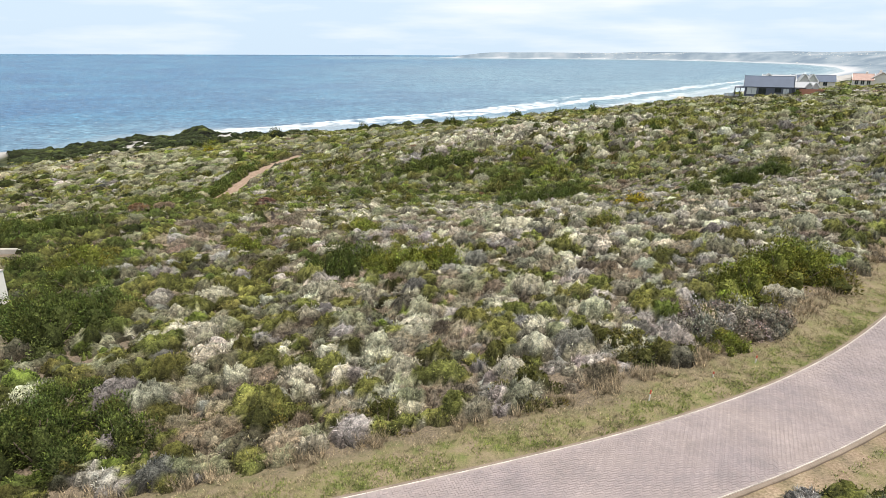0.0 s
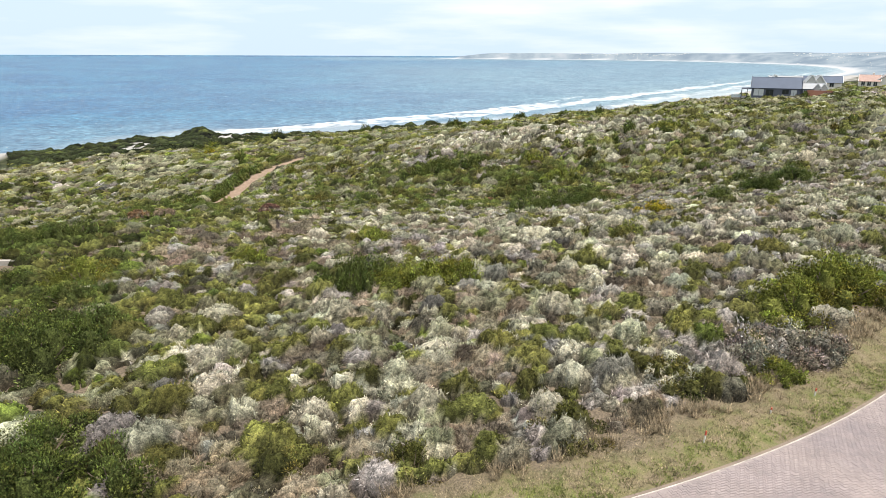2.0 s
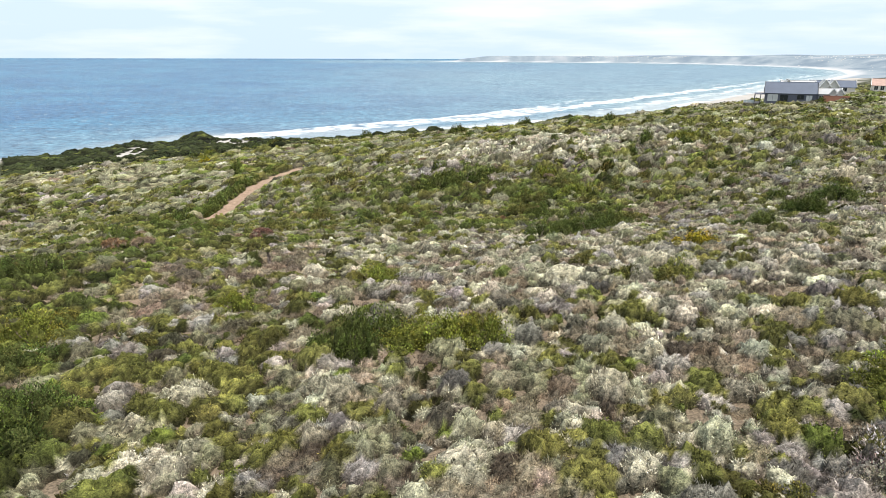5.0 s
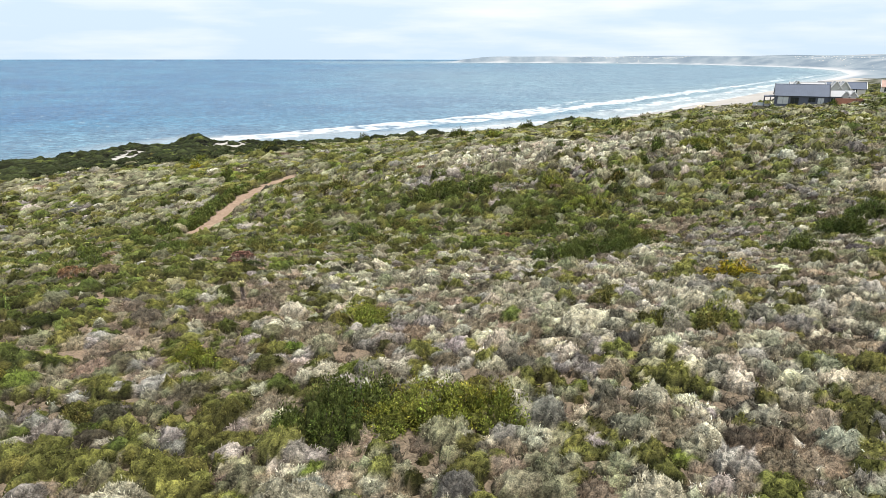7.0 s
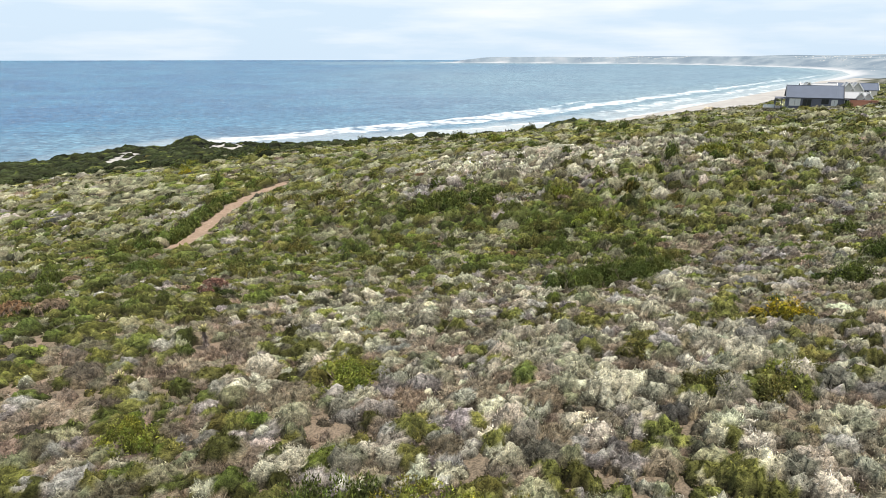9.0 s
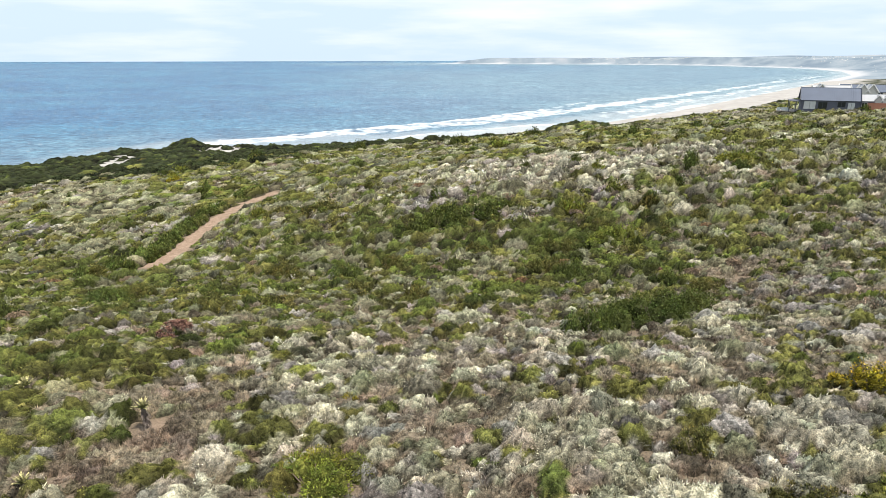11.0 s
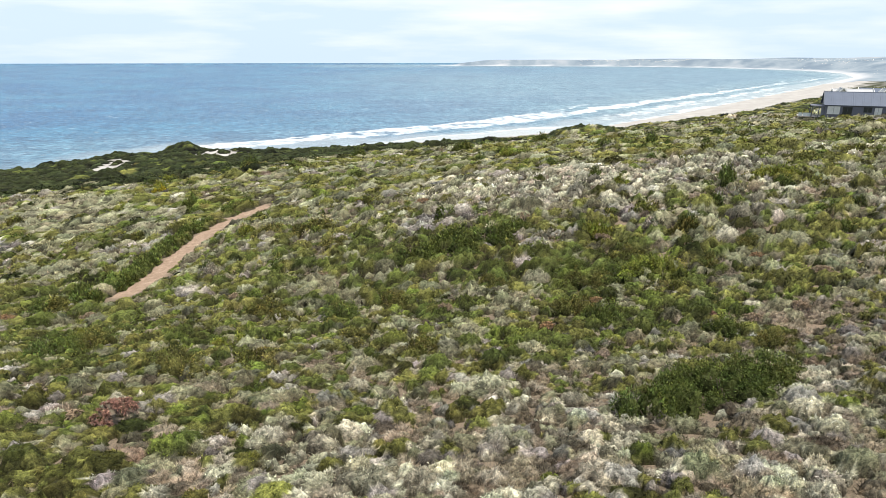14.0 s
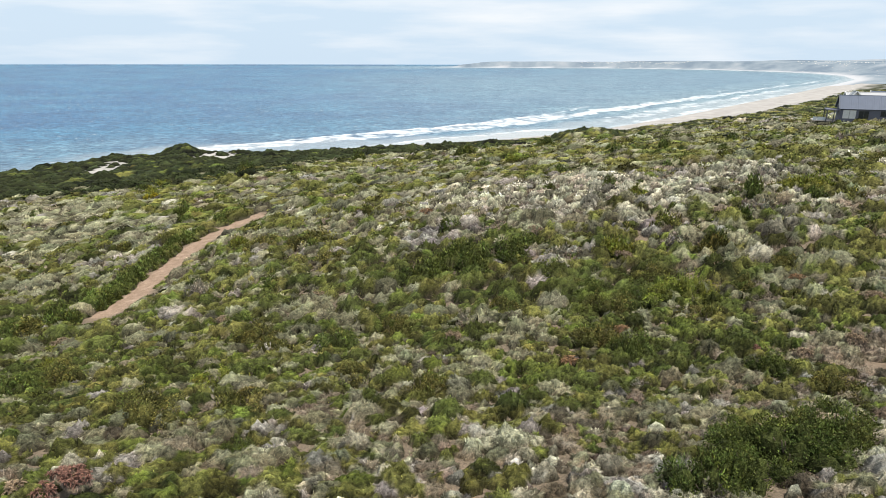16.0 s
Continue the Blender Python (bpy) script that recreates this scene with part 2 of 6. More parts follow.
def sea_material():
    m, n, l, b = material("sea water")
    pos = n.new("ShaderNodeNewGeometry").outputs["Position"]
    mask, _ = attribute(n, "shore")
    parts = n.new("ShaderNodeSeparateColor")
    l.new(mask, parts.inputs["Color"])
    deep = ramp(n, l, noise_node(n, l, 0.004, 5, pos).outputs["Fac"], [(0.38, (0.016, 0.08, 0.172)), (0.62, (0.028, 0.121, 0.212))]).outputs["Color"]
    # bay tint: shallow water, with distance haze put into the colour as well
    c = mixed(n, l, parts.outputs["Green"], deep, (0.133, 0.213, 0.248))
    # lit and shaded sides of the waves, multiplied into the water colour
    wide_chop = noise_node(n, l, 0.012, 9, pos, 0.78)
    c = mixed(n, l, 1.0, c, ramp(n, l, wide_chop.outputs["Fac"], [(0.36, (0.66, 0.72, 0.78)), (0.64, (1.35, 1.27, 1.2))]).outputs["Color"], "MULTIPLY")
    chop = noise_node(n, l, 0.05, 9, pos, 0.8)
    c = mixed(n, l, 1.0, c, ramp(n, l, chop.outputs["Fac"], [(0.36, (0.5, 0.58, 0.66)), (0.64, (1.6, 1.45, 1.35))]).outputs["Color"], "MULTIPLY")
    ripple = noise_node(n, l, 0.11, 3, pos, 0.7)
    c = mixed(n, l, 1.0, c, ramp(n, l, ripple.outputs["Fac"], [(0.38, (0.52, 0.58, 0.64)), (0.62, (1.55, 1.46, 1.38))]).outputs["Color"], "MULTIPLY")
    foam_noise = noise_node(n, l, 0.05, 9, pos, 0.68)
    c = mixed(n, l, parts.outputs["Blue"], c, (0.43, 0.44, 0.425))
    add = n.new("ShaderNodeMath")
    l.new(foam_noise.outputs["Fac"], add.inputs[0])
    l.new(parts.outputs["Red"], add.inputs[1])
    foam = ramp(n, l, add.outputs[0], [(0.8, (0, 0, 0)), (1.0, (1, 1, 1))]).outputs["Color"]
    stretch = n.new("ShaderNodeMapping")
    stretch.inputs["Scale"].default_value = (0.09, 0.2, 0.1)
    stretch.inputs["Rotation"].default_value = (0, 0, 0.5)
    l.new(pos, stretch.inputs["Vector"])
    caps = ramp(n, l, noise_node(n, l, 0.9, 4, stretch.outputs["Vector"], 0.7).outputs["Fac"], [(0.65, (0, 0, 0)), (0.69, (1, 1, 1))]).outputs["Color"]
    foam = mixed(n, l, 1.0, foam, caps, "LIGHTEN")
    c = mixed(n, l, foam, c, (0.66, 0.69, 0.70))
    l.new(c, b.inputs["Base Color"])
    rough = mixed(n, l, foam, (0.32, 0.32, 0.32), (0.9, 0.9, 0.9))
    l.new(rough, b.inputs["Roughness"])
    b.inputs["IOR"].default_value = 1.33
    bumped(n, l, b, noise_node(n, l, 1.0, 6, stretch.outputs["Vector"]).outputs["Fac"], 0.8, 3.0)
    return m


# ---- mesh helpers ----
def mesh_of(name, verts, faces, mat, smooth_shade=False):
    me = bpy.data.meshes.new(name)
    verts = np.asarray(verts, np.float32)
    faces = np.asarray(faces, np.int32)
    me.vertices.add(len(verts))
    me.vertices.foreach_set("co", verts.ravel())
    k = faces.shape[1]
    me.loops.add(faces.size)
    me.loops.foreach_set("vertex_index", faces.ravel())
    me.polygons.add(len(faces))
    me.polygons.foreach_set("loop_start", np.arange(0, faces.size, k, dtype=np.int32))
    me.polygons.foreach_set("use_smooth", np.full(len(faces), smooth_shade))
    me.update(calc_edges=True)
    me.materials.append(mat)
    return me


def paint(me, name, values):
    a = me.attributes.new(name, "FLOAT_COLOR", "POINT")
    rgba = np.ones((len(values), 4), np.float32)
    rgba[:, :3] = values
    a.data.foreach_set("color", rgba.ravel())


def polar(radii, angles):
    """Points and quads of a sheet of rings round the middle of the flight; angles from +y, clockwise."""
    r, a = np.meshgrid(radii, angles, indexing="ij")
    x, y = CENTRE[0] + r * np.sin(a), CENTRE[1] + r * np.cos(a)
    i = np.arange(r.size).reshape(r.shape)
    q = np.stack([i[:-1, :-1], i[:-1, 1:], i[1:, 1:], i[1:, :-1]], -1).reshape(-1, 4)
    return x.ravel(), y.ravel(), q


# ---- road line ----
def road_edge(s):
    """Outer edge of the road at s metres along it."""
    s = np.asarray(s, float)
    steps = np.arange(-60, 101, 0.5)
    head = np.radians(np.interp(steps, [-60, 0, 5, 10, 16.5, 22, 27.5, 33, 45, 60, 100], [17, 18.5, 19.5, 21, 26, 31, 36.5, 40.5, 44, 42, 20]))
    px, py = np.cumsum(np.cos(head)) * 0.5, np.cumsum(np.sin(head)) * 0.5
    zero = np.argmin(abs(steps))
    px, py = px - px[zero] - 2.45, py - py[zero] + 16.8
    return np.interp(s, steps, px), np.interp(s, steps, py), np.interp(s, steps, head)


ROAD_W = 4.5
_s = np.arange(-60, 100.1, 1.0)
_ex, _ey, _eh = road_edge(_s)


def off_road(x, y):
    """Signed distance from the outer road edge; positive on the scrub side, -ROAD_W at the inner edge."""
    x, y = np.asarray(x, float), np.asarray(y, float)
    best, side = np.full(x.shape, 1e9), np.zeros(x.shape)
    for ax, ay, h in zip(_ex, _ey, _eh):
        d = np.hypot(x - ax, y - ay)
        s = -(x - ax) * math.sin(h) + (y - ay) * math.cos(h)
        closer = d < best
        best = np.where(closer, d, best)
        side = np.where(closer, s, side)
    return np.where(best < 60, side, np.where(side > 0, 60, -60))


def floor_z(x, y):
    """Ground height with the road's bed levelled into it."""
    z = land(x, y)
    d = off_road(x, y)
    w = smooth(-9, -5.5, d) * (1 - smooth(0.5, 4.5, d))
    return z * (1 - w) + w * (hill(x, y) * 0.1 + 0.9 * 1.4)


# ---- ground and sea ----
view = np.radians(np.r_[np.linspace(-180, -56, 32), np.linspace(-54, 54, 250), np.linspace(56, 180, 32)])
radii = np.r_[np.arange(0, 30, 1.0), np.arange(30, 130, 0.9), np.geomspace(130, 900, 150), np.geomspace(905, 3000, 50)]
gx, gy, gq = polar(radii, view)
shore = inland(gx, gy)
gd = off_road(gx, gy)
gz = floor_z(gx, gy) - 0.05 - 0.10 * (smooth(-5.0, -4.7, gd) * (1 - smooth(0.2, 0.5, gd)))
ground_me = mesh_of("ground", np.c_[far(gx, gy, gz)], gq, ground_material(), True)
cover = np.zeros((len(gx), 3))
cover[:, 0] = smooth(200, 330, np.hypot(gx, gy - 60))
beach = np.interp(gx, BEACH_X, BEACH_W)
cover[:, 1] = 1 - smooth(beach - 8, beach + 8, shore + 12 * waves(gx, gy, 60, 8))
cover[:, 1] = np.maximum(cover[:, 1], 0.75 * smooth(-0.25, 0.7, waves(0.25 * (0.6 * gx + 0.8 * gy), shore, 48, 27) + 0.4 * waves(gx, gy, 22, 28)) * (1 - smooth(150, 330, shore)) * smooth(150, 350, gx))
for cx, cy, rx, ry in SANDY:
    cover[:, 1] = np.maximum(cover[:, 1], 1 - smooth(0.75, 1.05, np.hypot((gx - cx) / rx, (gy - cy) / ry) + 0.22 * waves(gx, gy, 12, 9)))
cover[:, 2] = smooth(-0.4, 0.2, gd) * (1 - smooth(2.0, 3.6, gd + 0.7 * waves(gx, gy, 5, 2))) + smooth(-9, -8, gd) * (1 - smooth(-4.9, -4.6, gd))
paint(ground_me, "cover", cover)
tagged(new("ground", ground_me), "sandy coastal hillside soil with litter", "ground", kind="structure")

TRACK = [(-50, 132), (-49.5, 137), (-50.6, 150), (-51.2, 159.4), (-50.6, 168), (-48.8, 176), (-44.5, 184)]
BARE = [(-35.4, 57.2, 2.8), (-26.2, 54.5, 3.2), (-28.6, 36.7, 2.2), (-36.5, 51.8, 2.4), (-24.2, 57.2, 3.0), (-27.1, 63.5, 2.6), (-8.2, 54.7, 2.4), (-2.7, 86, 3.0), (30, 100.5, 4.0), (18.5, 130, 3.5), (-31, 66, 3.5), (-18, 66.5, 2.6), (-26, 60, 2.5), (37, 47.5, 3.0), (-30, 36, 3.0), (22, 100, 2.0), (-7, 150, 2.5), (34, 139, 2.2), (22.2, 133.5, 2.4), (36.9, 130.0, 2.6), (36.0, 122.4, 2.4), (24.5, 123.0, 2.0), (15.1, 132.0, 1.8)]


def from_track(x, y):
    best = np.full(np.shape(x), 1e9)
    for (ax, ay), (bx, by) in zip(TRACK, TRACK[1:]):
        t = np.clip(((x - ax) * (bx - ax) + (y - ay) * (by - ay)) / ((bx - ax) ** 2 + (by - ay) ** 2), 0, 1)
        best = np.minimum(best, np.hypot(x - ax - t * (bx - ax), y - ay - t * (by - ay)))
    return best


def bare(x, y):
    out = np.zeros(np.shape(x))
    for bx, by, r in BARE:
        out = np.maximum(out, 1 - smooth(0.0, 0.9 * r, np.hypot(x - bx, (y - by) * 0.8) + 0.9 * waves(x, y, 2.5, 31)))
    return out * smooth(-0.6, 0.5, waves(x, y, 1.3, 32) + 0.2)


worn = np.zeros((len(gx), 3))
worn[:, 0] = 1 - smooth(1.6, 2.5, from_track(gx, gy) + 0.25 * waves(gx, gy, 4, 21))
worn[:, 1] = np.maximum(0.55 * bare(gx, gy), 0.8 * smooth(-6.6, -5.6, gd) * (1 - smooth(-4.95, -4.75, gd)))
paint(ground_me, "worn", worn)


def distance_material():
    """Land kilometres off, its sea haze put in as a pale blue glow."""
    m, n, l, b = material("distant land")
    pos = n.new("ShaderNodeNewGeometry").outputs["Position"]
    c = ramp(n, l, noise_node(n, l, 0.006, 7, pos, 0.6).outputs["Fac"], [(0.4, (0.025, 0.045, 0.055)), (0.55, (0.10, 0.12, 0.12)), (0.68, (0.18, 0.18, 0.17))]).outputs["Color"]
    mask, _ = attribute(n, "cover")
    parts = n.new("ShaderNodeSeparateColor")
    l.new(mask, parts.inputs["Color"])
    c = mixed(n, l, parts.outputs["Green"], c, (0.3, 0.29, 0.27))
    l.new(c, b.inputs["Base Color"])
    b.inputs["Roughness"].default_value = 1.0
    b.inputs["Specular IOR Level"].default_value = 0.0
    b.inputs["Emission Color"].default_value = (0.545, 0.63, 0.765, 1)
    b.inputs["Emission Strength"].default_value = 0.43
    return m


def far_height(x, y):
    s = inland(x, y)
    return land(x, y) + smooth(80, 1000, s) * 17 * (0.8 + 0.8 * waves(x, y, 2600, 17)) * smooth(3500, 9000, np.hypot(x, y))


bx, by, bq = polar(np.geomspace(2950, 34000, 90), view)
bs = inland(bx, by)
bz = far_height(bx, by)
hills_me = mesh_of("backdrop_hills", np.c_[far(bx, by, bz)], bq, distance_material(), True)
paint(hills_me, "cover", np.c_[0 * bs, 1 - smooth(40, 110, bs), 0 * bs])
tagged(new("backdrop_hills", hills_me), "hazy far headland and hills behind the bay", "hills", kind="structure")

sea_view = np.radians(np.linspace(-60, 60, 290))
sr = np.r_[np.geomspace(380, 1600, 150), np.geomspace(1610, 34000, 75)]
sx, sy, sq = polar(sr, sea_view)
ss = -inland(sx, sy)
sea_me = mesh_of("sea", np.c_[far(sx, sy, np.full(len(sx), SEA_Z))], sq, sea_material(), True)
shore_mask = np.zeros((len(sx), 3))
wob = ss + 16 * waves(sx, sy, 130, 12)
wide = np.interp(np.hypot(sx, sy), [500, 1000, 2000, 5000], [1.0, 1.45, 1.5, 0.8])
band = lambda a, b, c, d: smooth(a, b, wob / wide) * (1 - smooth(c, d, wob / wide))
gaps = 0.5 + 0.5 * np.clip(waves(sx, sy, 420, 14) + 0.7, 0, 1)
left = smooth(-430, -300, sx)
from_eye = np.hypot(sx, sy)
bay_foam = band(-40, -5, 8, 22) * 0.4 + band(22, 34, 56, 70) * (0.2 + 0.26 * gaps) * smooth(650, 1000, from_eye) + band(80, 86, 112, 126) * (0.36 + 0.2 * gaps) + band(140, 146, 156, 164) * 0.46 * np.clip(2 * gaps - 1.0, 0, 1)
bay_foam = np.minimum(bay_foam, 0.47) * np.interp(from_eye, [1000, 1700, 4500], [1, 0.84, 0.72])
# below the headland one broad band of breakers runs out from the beach, with a line of wash along the sand
off = ss + 7 * waves(sx, sy, 60, 12)
breaker_in = np.interp(sx, [-290, -242, -206, -133, -45, 60, 300], [10, -14, 25, 58, 82, 102, 125])
breaker_out = np.interp(sx, [-300, -285, -222, -145, -50, 70, 300], [30, 50, 88, 134, 166, 199, 225])
wash = np.interp(sx, [-170, -150, -27, 54, 300], [-28, -25, 34, 48, 25])
head_foam = smooth(breaker_in - 14, breaker_in + 10, off) * (1 - smooth(breaker_out - 16, breaker_out + 3, off))
head_foam = head_foam * (0.41 + 0.07 * smooth(0.5, 0.9, (off - breaker_in) / (breaker_out - breaker_in))) * smooth(-315, -270, sx)
head_foam = np.maximum(head_foam, 0.42 * (1 - smooth(4, 13, abs(off - wash))) * smooth(-330, -150, sx))
beyond = smooth(90, 330, sx)
shore_mask[:, 0] = beyond * bay_foam * left + (1 - beyond) * head_foam
shore_mask[:, 1] = np.maximum((0.35 * (1 - smooth(60, 420, ss)) + 0.65 * (1 - smooth(500, 5200, ss))) * smooth(-420, 900, sx + 0.25 * sy), 0.4 * (1 - smooth(90, 330, ss + 40 * waves(sx, sy, 300, 19))))
shore_mask[:, 2] = np.maximum(0.4 * band(-60, -10, 35, 70) * left, 0.8 * (1 - smooth(-8, 4, off - wash)) * (1 - beyond) * left)
paint(sea_me, "shore", shore_mask)
tagged(new("sea", sea_me), "blue-green sea with breaking surf and whitecaps", "water", kind="structure")

# ---- things: helpers ----
def part(name, bm, mat, parent=None, label=""):
    me = bpy.data.meshes.new(name)
    bm.to_mesh(me)
    bm.free()
    me.materials.append(mat)
    ob = new(name, me)
    ob.parent = parent
    return tagged(ob, label)


def box(bm, x0, y0, z0, x1, y1, z1):
    m = bmesh.ops.create_cube(bm, size=1, matrix=Matrix.LocRotScale(((x0 + x1) / 2, (y0 + y1) / 2, (z0 + z1) / 2), None, (x1 - x0, y1 - y0, z1 - z0)))
    return m["verts"]


def bevelled(bm, width=0.02, segments=1):
    bmesh.ops.bevel(bm, geom=bm.edges[:], offset=width, segments=segments, affect="EDGES")
    return bm


def stick(bm, a, b, r0, r1, sides=6):
    a, b = Vector(a), Vector(b)
    q = (b - a).to_track_quat("Z", "Y").to_matrix().to_4x4()
    bmesh.ops.create_cone(bm, segments=sides, radius1=r0, radius2=r1, depth=(b - a).length, cap_ends=True, matrix=Matrix.Translation((a + b) / 2) @ q)


# ---- vegetation ----
def dome(rng, rings=3, sides=7, lobes=None):
    """A low rough mound, unit radius and height."""
    v, f = [], []
    for i in range(rings):
        e = i / rings * 1.45
        for j in range(sides):
            a = 2 * math.pi * (j + 0.5 * (i % 2)) / sides
            k = rng.uniform(0.75, 1.1)
            v.append((math.cos(a) * math.cos(e) * k, math.sin(a) * math.cos(e) * k, math.sin(e) * k))
    v.append((0, 0, rng.uniform(0.9, 1.05)))
    for i in range(rings - 1):
        for j in range(sides):
            a, b = i * sides + j, i * sides + (j + 1) % sides
            f += [(a, b, b + sides), (a, b + sides, a + sides)]
    top = (rings - 1) * sides
    f += [(top + j, top + (j + 1) % sides, rings * sides) for j in range(sides)]
    return np.array(v), np.array(f)


def shrub(seed, leaves, lobes, height, length, width, upright, base, tip, wood, core=0.8, tip_share=1.0):
    """Unit-radius shrub: a woody core, tinted darker below to stand for shade, and leaf blades on its lobes. Gives
    points, triangles and tints.
    """
    rng = np.random.RandomState(seed)
    cx = rng.normal(0, 0.4, (lobes, 2)).clip(-0.7, 0.7)
    lr = rng.uniform(0.32, 0.58, lobes)
    lz = height * (1 - 0.55 * (cx**2).sum(1)).clip(0.35, 1) * rng.uniform(0.65, 1.0, lobes)
    if lobes > 12:  # a wide bush of many uneven clumps
        cx = rng.normal(0, 0.48, (lobes, 2)).clip(-0.85, 0.85)
        lr = rng.uniform(0.2, 0.4, lobes)
        lz = height * (1 - 0.6 * (cx**2).sum(1)).clip(0.3, 1) * rng.uniform(0.5, 1.15, lobes)
    if lobes == 1:
        cx, lr, lz = np.zeros((1, 2)), np.ones(1), np.full(1, height)
    vs, fs, cs, n0 = [], [], [], 0
    for k in range(lobes):
        v, f = dome(rng, 4, 9) if leaves > 300 else dome(rng, 3, 7) if lobes == 1 else dome(rng, 2, 6)
        v = v * (lr[k] * core, lr[k] * core, lz[k] * core) * (1, 1, 1) + (cx[k, 0], cx[k, 1], 0)
        vs.append(v), fs.append(f + n0)
        n0 += len(v)
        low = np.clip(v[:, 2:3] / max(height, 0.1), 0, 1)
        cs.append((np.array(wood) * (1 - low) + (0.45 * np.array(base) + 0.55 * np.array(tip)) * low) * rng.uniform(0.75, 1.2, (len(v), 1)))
    which = rng.choice(lobes, leaves, p=lr**2 / (lr**2).sum())
    d = rng.normal(size=(leaves, 3))
    d[:, 2] = abs(d[:, 2]) * 0.9 + 0.05
    d /= np.linalg.norm(d, axis=1)[:, None]
    reach = rng.uniform(0.76, 1.1, leaves)[:, None]
    p = d * np.c_[lr[which], lr[which], lz[which]] * reach
    p[:, :2] += cx[which]
    way = d * (1 - upright) + np.array([0, 0, upright]) + rng.normal(0, 0.33, (leaves, 3))
    way /= np.linalg.norm(way, axis=1)[:, None]
    side = np.cross(way, rng.normal(size=(leaves, 3)))
    side /= np.linalg.norm(side, axis=1)[:, None]
    size = rng.uniform(0.6, 1.35, leaves)[:, None]
    a, b, c = p - side * width * size / 2, p + side * width * size / 2, p + way * length * size
    vs.append(np.stack([a, b, c], 1).reshape(-1, 3))
    fs.append(np.arange(leaves * 3).reshape(-1, 3) + n0)
    base, tip = np.array(base), np.array(tip)
    shade = rng.uniform(0.7, 1.3, (leaves, 1)) * (rng.uniform(0.55, 1.5, lobes)[:, None] * rng.uniform(0.9, 1.12, (lobes, 3)))[which]
    if lobes > 5:  # blotches of older and younger growth
        u, v = p[:, 0] + 0.6 * p[:, 2], p[:, 1] - 0.5 * p[:, 2]
        old, young = waves(u, v, 0.34, seed), waves(u, v, 0.5, seed + 1)
        shade = shade * np.clip(1 + 0.42 * old, 0.35, 1.8)[:, None] * (1 + np.clip(young, -0.6, 1)[:, None] * np.array([[0.2, 0.1, -0.05]]))
    flowered = (rng.uniform(size=(leaves, 1)) < tip_share) * (0.35 + 0.65 * (d[:, 2:3] > 0.2))
    tc = base * shade * (1 - flowered) + tip * flowered * shade * rng.uniform(0.8, 1.15, (leaves, 1))
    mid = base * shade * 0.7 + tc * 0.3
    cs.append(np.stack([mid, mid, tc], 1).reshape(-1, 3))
    return np.concatenate(vs), np.concatenate(fs), np.concatenate(cs)


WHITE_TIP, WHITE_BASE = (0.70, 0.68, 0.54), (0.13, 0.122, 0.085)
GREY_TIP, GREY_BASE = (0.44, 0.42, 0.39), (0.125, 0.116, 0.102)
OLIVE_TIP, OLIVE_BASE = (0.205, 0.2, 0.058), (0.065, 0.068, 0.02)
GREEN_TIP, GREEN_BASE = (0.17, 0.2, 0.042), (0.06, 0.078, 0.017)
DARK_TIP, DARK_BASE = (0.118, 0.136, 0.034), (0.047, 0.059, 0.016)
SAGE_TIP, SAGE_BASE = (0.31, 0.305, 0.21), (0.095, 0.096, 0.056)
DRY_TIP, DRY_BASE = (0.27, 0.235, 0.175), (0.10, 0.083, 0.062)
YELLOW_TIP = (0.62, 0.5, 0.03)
SHADED_TWIG, SHADED_WOOD = (0.07, 0.058, 0.04), (0.02, 0.02, 0.01)
# kind: height, leaf length, leaf width, uprightness, base, tip, wood darkened for the shade inside, tip share
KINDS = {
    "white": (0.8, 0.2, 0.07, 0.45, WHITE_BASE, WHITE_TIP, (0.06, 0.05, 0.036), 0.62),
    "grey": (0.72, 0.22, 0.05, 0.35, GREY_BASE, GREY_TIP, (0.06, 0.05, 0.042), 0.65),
    "sage": (0.75, 0.2, 0.06, 0.45, SAGE_BASE, SAGE_TIP, SHADED_TWIG, 0.7),
    "olive": (0.75, 0.17, 0.08, 0.4, OLIVE_BASE, OLIVE_TIP, SHADED_WOOD, 0.5),
    "green": (0.75, 0.15, 0.1, 0.3, GREEN_BASE, GREEN_TIP, SHADED_WOOD, 0.6),
    "dark": (0.8, 0.15, 0.1, 0.3, DARK_BASE, DARK_TIP, SHADED_WOOD, 0.5),
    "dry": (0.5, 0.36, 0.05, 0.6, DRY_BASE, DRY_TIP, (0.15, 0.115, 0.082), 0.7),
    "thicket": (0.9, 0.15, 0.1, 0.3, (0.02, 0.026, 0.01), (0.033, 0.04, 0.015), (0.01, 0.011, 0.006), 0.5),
}


# patches of one kind of scrub, stretch by stretch up the slope: x, y, radius
PATCHES = []
PATCHES.append(("white", [(-4.2, 20.3, 0.7), (-1.9, 21, 0.7), (-2.9, 21.3, 0.7), (-4.5, 22, 0.7), (-12.1, 22, 1), (-2.6, 23.8, 0.8), (-10.9, 24.1, 1), (-12.8, 24.2, 1.5), (4.7, 24.3, 0.7), (-6.6, 25.6, 1.3), (-19.1, 25.6, 1.7), (11, 26, 0.7), (-4.5, 26, 1), (4.7, 26.3, 0.7), (-1.7, 26.4, 1.2), (-2.8, 28.4, 1.1), (11.4, 28.5, 0.9), (-4.6, 28.5, 0.8), (-18.3, 28.6, 1.4), (-12.4, 28.9, 1), (-8.6, 28.9, 0.7), (-2, 29.7, 1.1), (7.6, 29.8, 0.7), (-22.9, 29.9, 1.2), (-11.4, 30.6, 1.2), (11.5, 30.6, 0.9), (-13.9, 32, 0.7), (-1.3, 32.8, 1.4), (1, 34.3, 1), (3.8, 35.5, 1)]))
